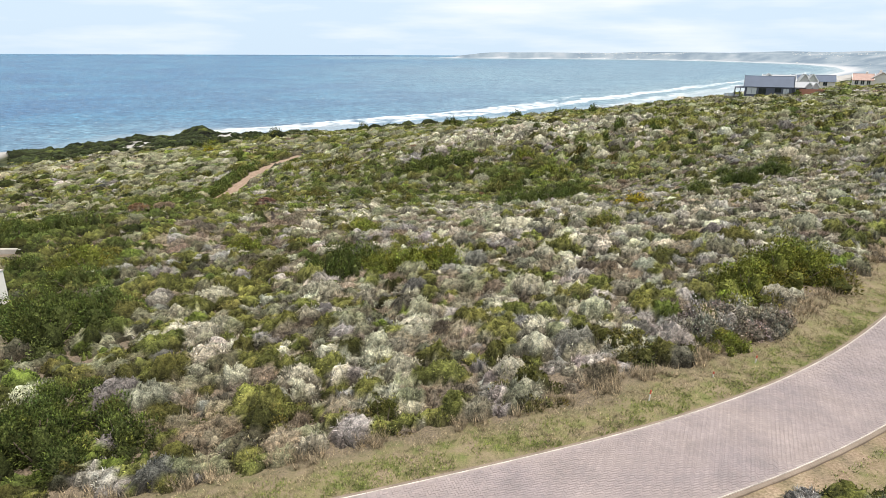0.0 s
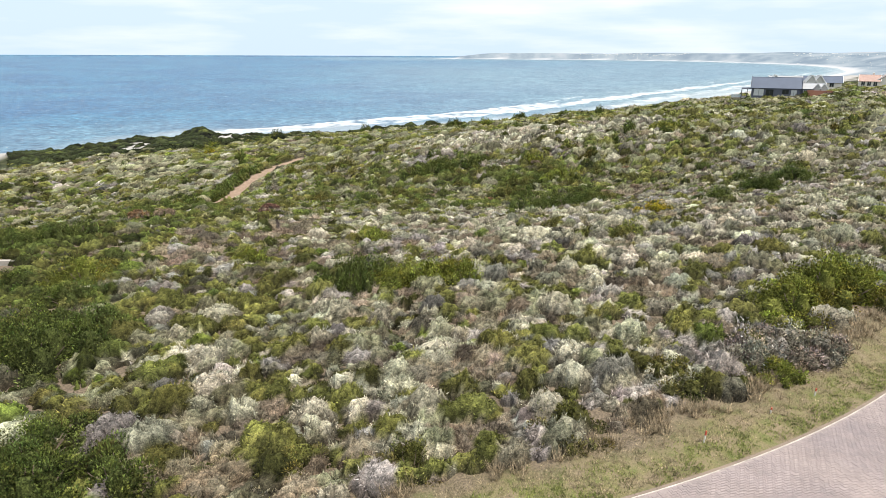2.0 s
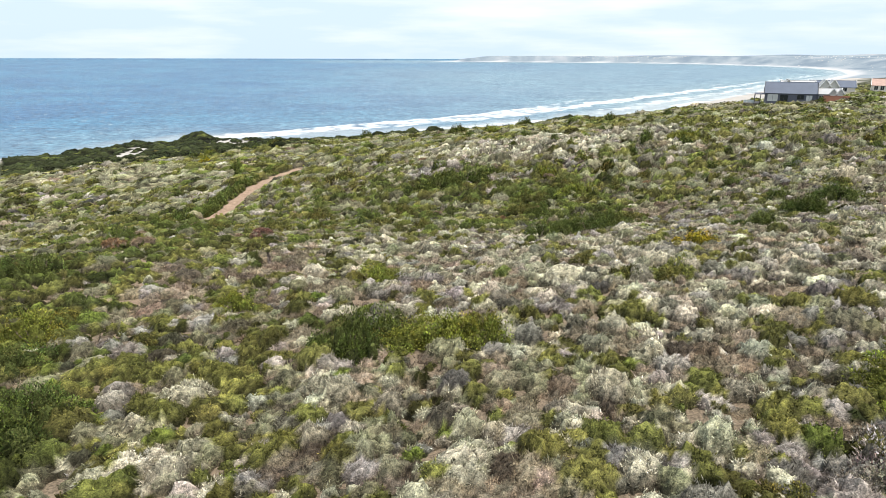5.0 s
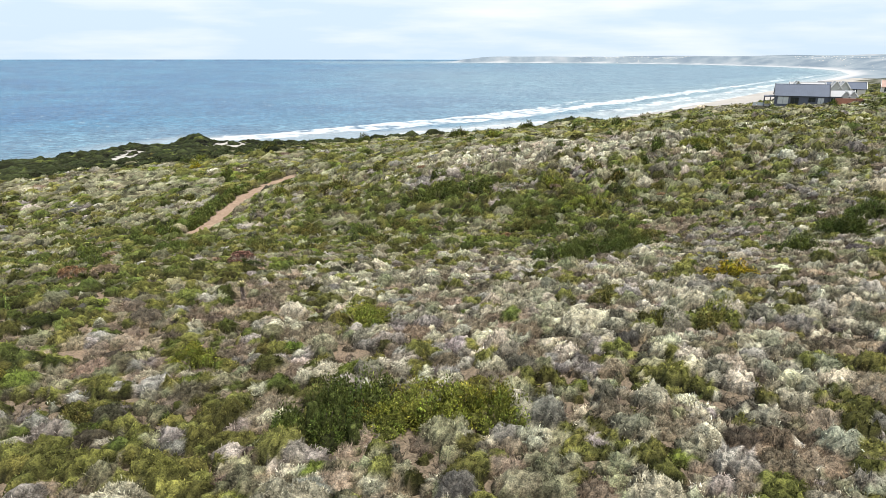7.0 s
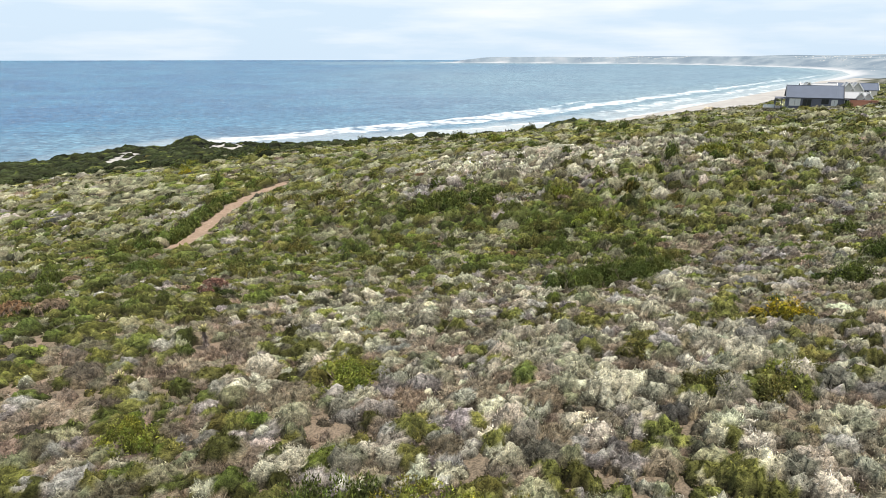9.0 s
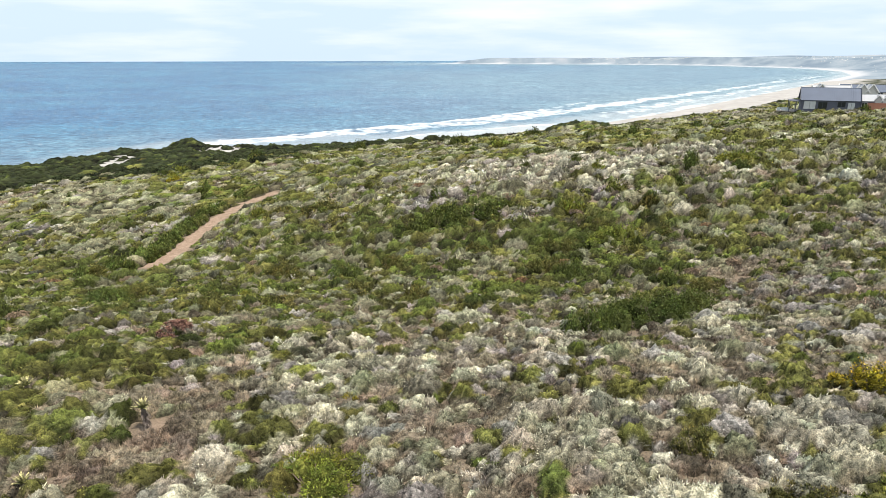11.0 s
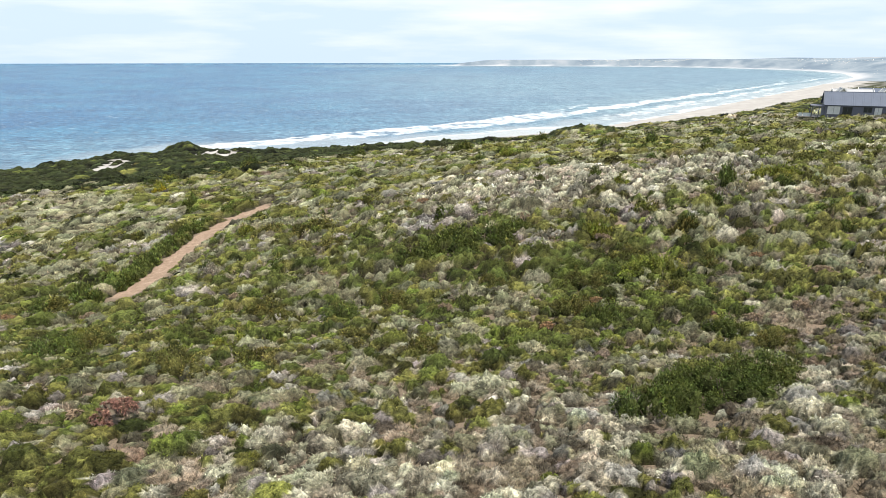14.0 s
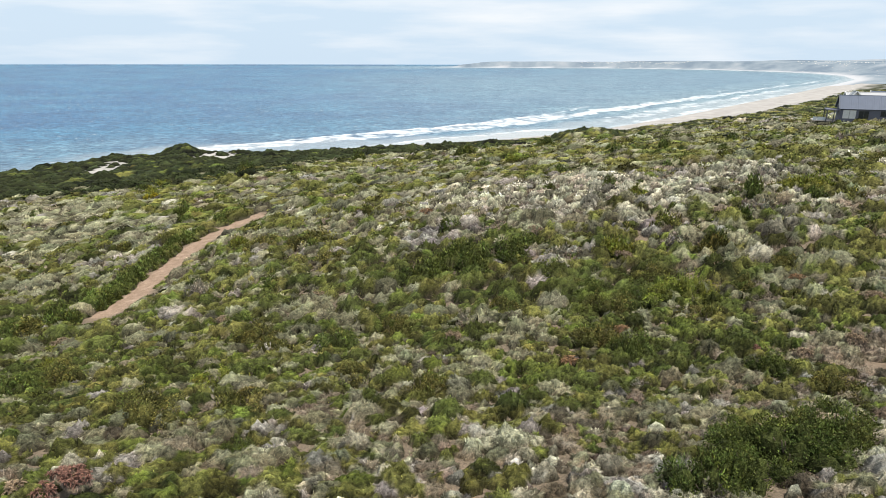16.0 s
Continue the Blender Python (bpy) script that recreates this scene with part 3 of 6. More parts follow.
PATCHES.append(("white", [(-0.2, 36, 1), (-17.1, 36.1, 0.9), (-2.1, 36.7, 0.8), (-7.7, 36.8, 0.7), (-12.3, 37, 1.1), (13.1, 37.3, 0.7), (-3.8, 37.3, 0.8), (16.9, 37.5, 1.1), (14.8, 37.6, 1.2), (-1.4, 38.4, 0.7), (8.8, 39, 0.9), (-16.6, 39, 1), (6.4, 39.7, 0.7), (-4.1, 40.4, 0.7), (8, 43.5, 1), (13.7, 43.5, 1.1), (26.6, 45.2, 1.3), (29.9, 46, 1.2), (15.7, 46.1, 0.8), (13.7, 46.7, 1.1), (7.3, 47.2, 0.7), (17.5, 47.9, 1.4), (-12.8, 48, 0.7), (15.4, 48.5, 1.2), (8.7, 48.7, 0.7), (12.9, 48.7, 0.9), (9.1, 49.3, 0.9), (15.2, 49.5, 1), (2.5, 49.7, 0.8), (3, 50.3, 0.9)]))
PATCHES.append(("white", [(13.5, 50.7, 0.7), (-24.6, 51, 1.4), (-2.4, 51.6, 0.9), (0.5, 51.8, 0.9), (17.9, 52.1, 1.6), (-5.4, 52.3, 0.7), (-15.4, 52.4, 0.8), (6, 52.4, 1.1), (-2.2, 52.4, 1), (11.9, 53, 0.8), (16.5, 53, 0.8), (4.8, 53.4, 1.1), (1, 53.5, 0.8), (3, 54.1, 1), (32.9, 54.3, 2.3), (-29.4, 54.4, 1), (12.5, 54.4, 1.6), (-14.1, 54.7, 1.1), (1.1, 55.6, 0.8), (24.1, 55.8, 2), (8.6, 56.3, 1.9), (13.6, 56.6, 0.9), (31.4, 56.6, 2.6), (-7, 56.8, 0.7), (-18.6, 57.2, 1), (-31.4, 57.4, 1.4), (15.1, 57.7, 0.9), (-0.4, 57.8, 0.8), (11.3, 58.3, 1.4), (-14.2, 58.4, 0.7)]))
PATCHES.append(("white", [(-19.5, 58.7, 1.6), (-32.5, 59.1, 1.2), (13.4, 59.6, 1.2), (-12.7, 59.8, 1.2), (-26.5, 59.9, 1.4), (-13.9, 60.4, 0.9), (-3.1, 60.6, 0.9), (16.4, 62, 2.1), (-13, 62.1, 1.2), (-10.6, 62.9, 1.1), (38.9, 63.2, 2.4), (5.6, 63.4, 2.6), (16.9, 64.4, 1), (4, 64.5, 1), (15.1, 64.6, 1), (5.5, 65.8, 1), (7.4, 66.1, 0.8), (-7.1, 66.4, 0.7), (-10.8, 66.4, 1), (5.4, 66.6, 1), (31.2, 66.6, 1.5), (6.8, 67.9, 1), (-12, 68.7, 0.7), (-12.1, 72.2, 2.1), (14.8, 72.4, 1.5), (0.1, 72.4, 0.9), (13.4, 72.9, 1.2), (15.4, 74.4, 1.6), (-5, 74.5, 0.9), (-10.3, 74.6, 1.2)]))
PATCHES.append(("white", [(9.3, 75.6, 1.2), (-8.1, 76, 1.6), (-3.9, 76.3, 1.4), (-11.3, 76.4, 1.5), (23.4, 78.5, 1.1), (-10.7, 79.2, 1.9), (-3.9, 79.8, 1), (0.2, 80.8, 1.1), (-11.1, 85.2, 1.1), (5, 86.2, 1.5), (2.3, 86.7, 2.1), (-1.9, 87.4, 1.2), (-23.1, 88.3, 1.7), (-14.8, 88.8, 1.6), (-20, 89.4, 1), (-0.3, 90.6, 1.8), (7.4, 91.8, 1.3), (-2.9, 94.5, 1.4), (7.9, 95.4, 1.4), (-17.9, 95.4, 1.1), (6.2, 99.2, 1.5), (-7.9, 100.1, 1.9), (-11, 101.7, 1), (3.6, 103, 2.3), (34.7, 124.8, 2.4), (57.9, 129.4, 3.6), (26.8, 130.1, 1.9), (41.4, 131.5, 3.7), (47.1, 141.4, 4.7), (23.8, 141.8, 2.8)]))
PATCHES.append(("white", [(30.3, 149.5, 3.8), (14.8, 150.4, 3.7), (26.2, 159.2, 6.1), (37.5, 159.6, 4.2), (4, 160.9, 3.2), (45.7, 161, 4.9), (10.9, 161.1, 4.1), (24.4, 169, 4.4), (-6.1, 180.5, 4.7)]))
PATCHES.append(("grey", [(-12.4, 18.6, 1.1), (-8.6, 18.9, 0.8), (-5.8, 18.9, 0.7), (-15.3, 24.9, 1.4), (3.5, 25.4, 0.7), (12.8, 25.9, 0.7), (14.6, 29.5, 1.1), (-14.9, 30.1, 0.8), (14.8, 31.2, 1.4), (13.5, 31.2, 1.2), (17.4, 32.9, 1.7), (-14.4, 33.7, 1.2), (-7.5, 35.8, 1.2), (-12.2, 37.4, 1.4), (11, 37.4, 1.1), (-18.1, 38.5, 1.5), (-19.1, 39.1, 1.3), (-7.1, 39.9, 0.7), (18.4, 41.9, 0.9), (-12.1, 42.5, 1.1), (-8.6, 42.5, 0.7), (-19.4, 43.5, 1.9), (-15, 43.9, 1.1), (-21.9, 44.8, 1), (-20.2, 45.1, 1.5), (3.7, 45.4, 1.2), (24.2, 45.9, 1.3), (20.5, 47.2, 1.4), (-19.3, 50, 1.3), (8.6, 52.9, 0.8)]))
PATCHES.append(("grey", [(-15.4, 55.6, 0.8), (-25.8, 57.4, 1.6), (-22.8, 58.8, 1), (-26.4, 59, 1.7), (-4.4, 59, 1.1), (14.2, 66.9, 0.8), (29.7, 68.9, 1), (-13.3, 70.6, 0.9), (-12.3, 75.4, 1.2), (-23.1, 86.3, 1.3), (-16.5, 92.7, 2.2), (-2.4, 92.8, 1.7), (36.2, 94.2, 2.6), (-20.4, 94.2, 1.5), (19, 116.2, 2.3), (-38.3, 126.2, 2.8), (34.3, 126.7, 2.5), (10, 131, 3), (-32, 132.9, 3.3), (21.7, 136.9, 2.9), (22.7, 139.2, 3.4), (-6.4, 144.5, 5.4), (-20.2, 144.5, 2), (-4.1, 149.5, 5.5), (-63.5, 159.4, 6.8), (-94.1, 172, 9.5)]))
PATCHES.append(("sage", [(-7.2, 20.5, 1), (-4.3, 34.9, 1.3), (3.5, 40.3, 2.2), (-30.6, 46.8, 1.5), (-6.5, 91, 1.8), (3.6, 112.2, 2.1), (3.8, 115.2, 2.6), (-21.4, 116, 2.9), (1.1, 116.9, 3), (-14.4, 118.1, 2.9), (-20.5, 123.8, 3.7), (13.7, 124.9, 1.9), (-13.6, 126.8, 3.2), (8.7, 146, 3.6), (-70.2, 150.8, 6.6), (-48.5, 158.2, 3.9), (-38, 163.2, 4.3), (-87, 173, 6.8), (-66.4, 176.2, 5.2), (-84.8, 187.5, 9.2), (-103.9, 204, 13)]))
PATCHES.append(("olive", [(-1.1, 22.7, 0.9), (-7, 23.1, 1.3), (-4.6, 23.9, 1.1), (5.7, 25.3, 0.9), (1.9, 26.7, 1), (4.6, 27.7, 1.5), (-14.4, 28, 1.2), (9.7, 28.6, 1), (15.3, 29, 1.2), (-9.1, 30.4, 0.8), (13.4, 33.2, 0.7), (19.6, 34.8, 2), (24.8, 37.6, 1.8), (-21.3, 38.7, 1.4), (-11.2, 39.7, 1), (7.8, 40.8, 1), (-21.6, 41.8, 2.2), (-12.7, 42.9, 2.2), (-16.6, 44, 0.9), (16.8, 44.3, 1.5), (18.3, 44.4, 1.5), (0.8, 44.7, 1.1), (26.5, 45.7, 1.9), (-13.3, 46.1, 1.3), (-0.2, 47.4, 2.1), (10.7, 48.4, 1.3), (-20.5, 49.6, 1.9), (11.8, 51, 1), (-2.8, 55.1, 0.8), (8, 55.9, 1)]))
PATCHES.append(("olive", [(15.8, 56.1, 1.5), (12.2, 56.7, 1.4), (18.6, 56.9, 1), (16.8, 57.4, 1.5), (4.9, 61.1, 0.7), (-27.8, 61.9, 1.4), (25.3, 62.4, 1.4), (18.1, 62.6, 1), (1.6, 62.7, 0.9), (11, 62.9, 1.3), (-15.1, 63, 0.7), (21.4, 64.2, 1.1), (-7.9, 64.9, 1.2), (12.2, 65, 1.2), (-2.1, 65.6, 0.9), (-23, 66.7, 1.8), (8.9, 68.3, 0.8), (-27.9, 69.2, 2), (19.4, 69.4, 1.2), (-5.3, 69.9, 1), (7.5, 70.6, 0.8), (-6.6, 72.8, 1.1), (-22, 73.2, 1.6), (3.3, 73.7, 1.2), (-14, 77.4, 0.7), (-9.1, 77.5, 1), (-8.5, 84, 1.1), (-16.8, 85.1, 1.5), (-28, 97.4, 2.5), (-5.5, 101.4, 2)]))
PATCHES.append(("olive", [(-42, 103.4, 3.6), (35.8, 111.2, 3.4), (42.4, 123.6, 3.5), (51.6, 147.6, 4.5), (63.5, 158.9, 6.2), (67.2, 183.5, 9.7), (55.5, 215.2, 9.9), (35.8, 223.6, 10.1), (-48.8, 255.8, 8.6), (-22.9, 279.5, 11.3), (18.3, 280.7, 11.3)]))
PATCHES.append(("dark", [(-15.5, 19.5, 1.5), (-12.2, 20, 1), (-17.2, 22.8, 2.5), (-21.5, 33, 2.5), (-25.7, 36.9, 3.2), (-32.6, 44.1, 2.9), (-43.5, 59.3, 3.8), (-40.4, 60.9, 3.8), (12.9, 106.9, 2.7), (-31.8, 107.2, 1.6), (22.3, 107.4, 2.1), (18, 117.7, 3.4), (-9.7, 122.2, 2.4), (14.5, 122.9, 2.9), (2, 124.4, 3.6), (12.8, 126.8, 2.3), (-9.9, 132, 3.9), (-6.8, 132.4, 3.7), (-1.6, 132.7, 5.4), (-54.9, 135.9, 4.2), (-12.5, 136.4, 2.8), (-60.9, 140, 4), (4.6, 141.4, 3.4), (-15.5, 141.9, 3)]))
PATCHES.append(("dry", [(-9.2, 21, 1.2), (0.4, 21.2, 0.7), (-7.8, 21.8, 1), (2.6, 22.4, 0.9), (1.4, 24.5, 1.2), (7.7, 24.6, 1), (9.1, 25, 1.3), (-9.5, 25.3, 1.1), (11.6, 27.2, 0.7), (-7.9, 27.5, 1.1), (1.4, 31.6, 1.5), (-8, 32.7, 1.3), (2.4, 36.4, 1.2), (4.2, 37.9, 1.2), (13.5, 41.1, 1.3), (0.6, 41.3, 0.9), (-17.8, 41.4, 1), (2.2, 42.9, 0.7), (17.4, 44.5, 1.1), (20, 46.4, 1.2), (22.4, 50.5, 1.7), (-12.4, 51.5, 0.9), (-8, 54.1, 1.4), (19.5, 54.4, 1.1), (-5.8, 54.5, 0.7), (-25.6, 54.9, 2.5), (-23.7, 55.6, 1.7), (-32.1, 56, 1.6), (3.9, 56.2, 0.7), (-21.3, 56.2, 1.2)]))
PATCHES.append(("dry", [(-10.8, 58, 1.6), (31.4, 60.4, 2.2), (-21.3, 62, 1.9), (-17.8, 63, 2.3), (-27.8, 63.6, 1.8), (-1, 65.3, 1.8), (-16.9, 66.4, 1.5), (-16, 69.2, 1.7), (13.9, 70.3, 1.4), (-24.5, 70.8, 1.3), (-16.3, 71.9, 1.5), (2.1, 75.8, 1.5), (-16.2, 76.2, 1), (-4, 84.6, 1.1), (25.9, 88.1, 1.4), (22.1, 89.6, 1), (-9.6, 92.5, 1.3), (-7.3, 93.5, 1.4), (-13.6, 96.6, 1.8), (29.3, 99.5, 1.8), (31.1, 102.6, 3.5), (30, 106.7, 1.6), (0, 108.5, 1.2), (29.6, 115.8, 1.7), (-2.8, 118.8, 2), (25, 124.9, 2.3), (20.2, 131.4, 3.1), (17.9, 133, 3.2)]))
PATCHES.append(("green", [(-27.5, 48.5, 2.1), (-18.6, 54.9, 1.7), (-7.9, 61.1, 1.9), (7.4, 82.5, 1.4), (-18.1, 84.2, 1.6), (-15.6, 85, 1.2), (-8.5, 85.3, 1.4), (-26.9, 96.5, 2), (24.8, 98.4, 1.7), (12.8, 101.8, 2.3), (-5.2, 102.5, 2), (2.3, 102.7, 2.5), (-19.8, 104.5, 1.7), (-16.5, 104.6, 2.9), (-40.3, 105.3, 3.9), (0.9, 105.8, 1.7), (26.3, 106.4, 1.9), (19.3, 112, 2.5), (8.8, 112.7, 1.9), (12.2, 117.7, 2.6), (23.7, 119.9, 4.3), (29.6, 130.1, 2.1), (-28.3, 136, 3), (-52.1, 140, 3.8), (-40.3, 157.6, 3.7), (-23.3, 173.6, 4.5), (-32.1, 180.1, 6), (-32.3, 186.5, 4.5), (-73.7, 289.8, 10.8)]))


def bell(x, y, cx, cy, rx, ry):
    return np.exp(-((x - cx) / rx) ** 2 - ((y - cy) / ry) ** 2)


def mix_of(x, y, rng):
    """Which kind of scrub grows where."""
    n1, n2, n3 = waves(x, y, 9, 41), waves(x, y, 5, 42), waves(x, y, 22, 43)
    lush = 0.8 * bell(x, y, 0, 118, 40, 22) + 0.8 * bell(x, y, 14, 120, 24, 15) + bell(x, y, -45, 110, 30, 45) + 0.8 * bell(x, y, -60, 170, 35, 60) + 0.7 * bell(x, y, -22, 30, 10, 14) + 0.7 * bell(x, y, 70, 205, 55, 55)
    # shady, sunny and part of pale put cloud shadow and sun into scrub tones
    shady = 0.3 * bell(x, y, -105, 172, 50, 55) + 1.2 * bell(x, y, -38, 58, 18, 18) + 0.7 * bell(x, y, -38, 104, 12, 8) + 0.6 * bell(x, y, -5, 133, 12, 7) + 0.6 * bell(x, y, 16, 106, 9, 8)
    pale = 0.8 * bell(x, y, 22, 54, 18, 24) + 1.0 * bell(x, y, -4, 64, 16, 18) + 0.35 * bell(x, y, -70, 178, 26, 24) + 0.5 * bell(x, y, 62, 130, 25, 40) + 0.4 * bell(x, y, 34, 80, 20, 20) + 1.5 * bell(x, y, 28, 167, 38, 15) + 0.6 * bell(x, y, -4, 82, 16, 8) + 0.4 * bell(x, y, 2, 30, 14, 10)
    sunny = bell(x, y, 82, 190, 42, 70)
    distant, close = smooth(95, 190, y), 1 - smooth(40, 110, y)
    dell = smooth(222, 255, y - 0.15 * (x + 140)) * (1 - smooth(-95, -50, x))  # hollow behind the crest
    p = {
        "white": 0.085 - 0.08 * shady + 0.2 * pale + 0.05 * close - 0.13 * lush + 0.45 * bell(x, y, 32, 160, 34, 13) + 0.12 * n2 + 0.08 * n3 - 0.06 * distant,
        "grey": 0.14 - 0.08 * sunny + 0.08 * pale - 0.02 * lush + 0.10 * n1 - 0.01 * distant,
        "sage": 0.22 + 0.08 * sunny + 0.06 * n3 + 0.12 * lush + 0.1 * distant,
        "olive": 0.2 + 0.11 * close + 0.13 * sunny + 0.18 * lush + 0.1 * shady - 0.08 * pale + 0.10 * n1 + 0.05 * distant,
        "green": 0.06 + 0.06 * sunny + 0.06 * close + 0.09 * lush - 0.05 * pale - 0.06 * n2,
        "dark": 0.06 + 0.23 * lush + 0.3 * shady - 0.04 * pale - 0.05 * n3 + 0.04 * distant,
        "dry": 0.22 - 0.1 * sunny - 0.2 * dell - 0.12 * lush - 0.08 * n2 + 0.1 * pale - 0.04 * distant + 0.3 * bell(x, y, -23, 60, 9, 9),
        "thicket": 0.002 + 3.0 * dell + 0.12 * shady,
    }
    keys = list(p)
    score = [1.7 * np.log(p[k].clip(0.004)) + 1.0 * waves(x, y, 7.0, 160 + n) + 0.5 * waves(x, y, 16, 180 + n) + 0.9 * waves(x, y, 2.8, 60 + n) + rng.gumbel(0, 0.65, len(x)) for n, k in enumerate(keys)]
    px, py = x + 0.5 * waves(x, y, 2.2, 191), y + 0.5 * waves(x, y, 2.2, 192)
    for kind, places in PATCHES:
        lift = np.zeros(len(x))
        for cx, cy, r in places:
            lift = np.maximum(lift, np.clip(1.3 - np.hypot(px - cx, py - cy) / r, 0, 1))
        score[keys.index(kind)] += 3.6 * lift
    return keys, np.argmax(score, 0)


SORTS = list(KINDS)
# ground that single bushes and aloes keep to themselves
CLEAR = [(-40.5, 52.4, 3.4), (-37, 51.4, 2.4), (-44, 52.6, 3.0), (-7.4, 45, 2.5), (-5.2, 46.6, 2.2), (-3.2, 45.2, 2.4), (-0.6, 45.4, 2), (21.6, 36.6, 2.6), (24.7, 38.4, 3.2), (27.2, 41, 2.5), (13.2, 84.6, 2.8),
         (16.8, 87, 3.8), (20.2, 89.2, 3.2), (-23.6, 33.4, 3.2), (-22.4, 36.6, 2.6), (-26.2, 36.2, 2.8), (-7.7, 60.3, 2.3), (-28.9, 47.7, 2.9), (43, 85.3, 3),
         (33.8, 76.7, 2.1), (-15.9, 20.6, 2.7), (22, 67.2, 1.4), (-18.2, 54.5, 1.5), (-18.9, 66.2, 1.3), (-24.3, 83.2, 1.4), (-35.5, 74, 1.6), (4.2, 135, 3.5)]


def spread(u, rng, sigma):
    return np.exp(rng.normal(0, sigma, u))


class Thicket:
    """Cushion plants on a jittered lattice, whose domes run together into one canopy."""

    def __init__(self, spacing, y0, y1, seed, radius, height, gap=0.1, dune=False, span=1000):
        self.d, self.x0, self.y0, rng = spacing, -480.0 if dune else -280.0, y0 - 3 * spacing, np.random.RandomState(seed)
        self.nx, self.ny = int((span if dune else 560) / spacing) + 2, int((y1 - y0) / spacing) + 8
        j, i = np.meshgrid(np.arange(self.ny), np.arange(self.nx), indexing="ij")
        n = i.size
        self.x = self.x0 + (i.ravel() + rng.uniform(0, 1, n)) * spacing
        self.y = self.y0 + (j.ravel() + rng.uniform(0, 1, n)) * spacing
        self.kind = mix_of(self.x, self.y, rng)[1]
        if dune:
            self.kind = np.array([SORTS.index(k) for k in ("thicket", "dark", "olive", "sage")])[rng.choice(4, n, p=[0.93, 0.06, 0.01, 0.0])]
            open_scrub = np.array([SORTS.index(k) for k in ("thicket", "dark", "olive", "sage")])[rng.choice(4, n, p=[0.25, 0.2, 0.38, 0.17])]
            self.kind = np.where(self.x + 30 * waves(self.x, self.y, 60, 91) > 70, open_scrub, self.kind)
        size = spread(n, rng, 0.36).clip(0.5, 2.1) * (1 + 0.25 * waves(self.x, self.y, 7, 71))
        tall = np.array([KINDS[k][0] for k in SORTS])[self.kind]
        self.r, self.h = radius * size, height * size**0.7 * tall * spread(n, rng, 0.33).clip(0.5, 1.55)
        d = off_road(self.x, self.y) + 0.8 * waves(self.x, self.y, 4, 6)
        keep = ((d > 4.0) | (d < -7.0)) & (from_track(self.x, self.y) > 1.8 + 0.6 * self.r) & (from_track(self.x - 0.7, self.y + 2.2) > 1.6 + 0.5 * self.r) & (rng.uniform(size=n) > 0.9 * bare(self.x, self.y))
        keep &= rng.uniform(size=n) > gap
        for cx, cy, cr in CLEAR:
            keep &= np.hypot(self.x - cx, self.y - cy) > 0.72 * cr
        shore_d = inland(self.x, self.y)
        if dune:
            for cx, cy, rx, ry in SANDY:
                keep &= (np.hypot((self.x - cx) / rx, (self.y - cy) / ry) + 0.2 * waves(self.x, self.y, 12, 9) > 1.0) | (rng.uniform(size=n) < 0.1)
            keep &= shore_d > (np.interp(self.x, BEACH_X, BEACH_W) + 3) - 12 * waves(self.x, self.y, 60, 8)
        self.r = np.where(keep, self.r, 1e-3)
        self.h = np.where(from_track(self.x - 1.4, self.y + 4.4) < 3.4, 0.35 * self.h, self.h)  # low growth on the track's camera side, to keep the track in view
        self.h = np.where(keep, self.h, 0)
        self.shade = rng.normal(1, 0.33, n).clip(0.35, 1.6) * (1 + 0.13 * waves(self.x, self.y, 13, 72))
        self.hue = 1 + rng.normal(0, 0.03, (n, 3))

    def canopy(self, x, y):
        """Height of the canopy over the ground and the plant that reaches it."""
        # ragged outlines: the plants' domes are pulled about
        d = self.d
        x, y = (x + 0.3 * d * waves(x, y, 1.7 * d, 81) + 0.13 * d * waves(x, y, 0.6 * d, 82), y + 0.3 * d * waves(x, y, 1.7 * d, 83) + 0.13 * d * waves(x, y, 0.6 * d, 84))
        i, j = ((x - self.x0) / self.d).astype(int), ((y - self.y0) / self.d).astype(int)
        best, who = np.full(len(x), -0.25), np.zeros(len(x), int)
        for dj in (-2, -1, 0, 1, 2):
            for di in (-2, -1, 0, 1, 2):
                k = np.clip(j + dj, 0, self.ny - 1) * self.nx + np.clip(i + di, 0, self.nx - 1)
                q = ((x - self.x[k]) ** 2 + (y - self.y[k]) ** 2) / self.r[k] ** 2
                top = np.where(q < 1, self.h[k] * np.maximum(0, 1 - q) ** 0.5, -0.25)
                more = top > best
                best, who = np.where(more, top, best), np.where(more, k, who)
        best = np.where(best > 0, best * (1 + 0.22 * waves(x, y, 0.55 * d, 85) + 0.15 * waves(x, y, 0.28 * d, 86)), best)
        return best, who


def overlooked(x, y):
    return abs(x) < 0.70 * (y + 1.4) + 9


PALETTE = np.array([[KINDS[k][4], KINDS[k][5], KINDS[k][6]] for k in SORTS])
LEAFING = np.array([KINDS[k][1:4] for k in SORTS])
SHARE = np.array([KINDS[k][7] for k in SORTS])
CROWNED = np.array([k in ("white", "grey", "sage", "olive") for k in SORTS])
MATS, BLADES = ([], [], []), {k: ([], []) for k in SORTS}


def nearness(x, y):
    """How near, in metres over the ground, the flight comes to a place while it lies ahead."""
    return np.maximum(np.maximum(20.0, y - 55.0), abs(x + 1.5) / 0.72)


def core(x, y):
    return (y < 118) & (abs(x) < 60)


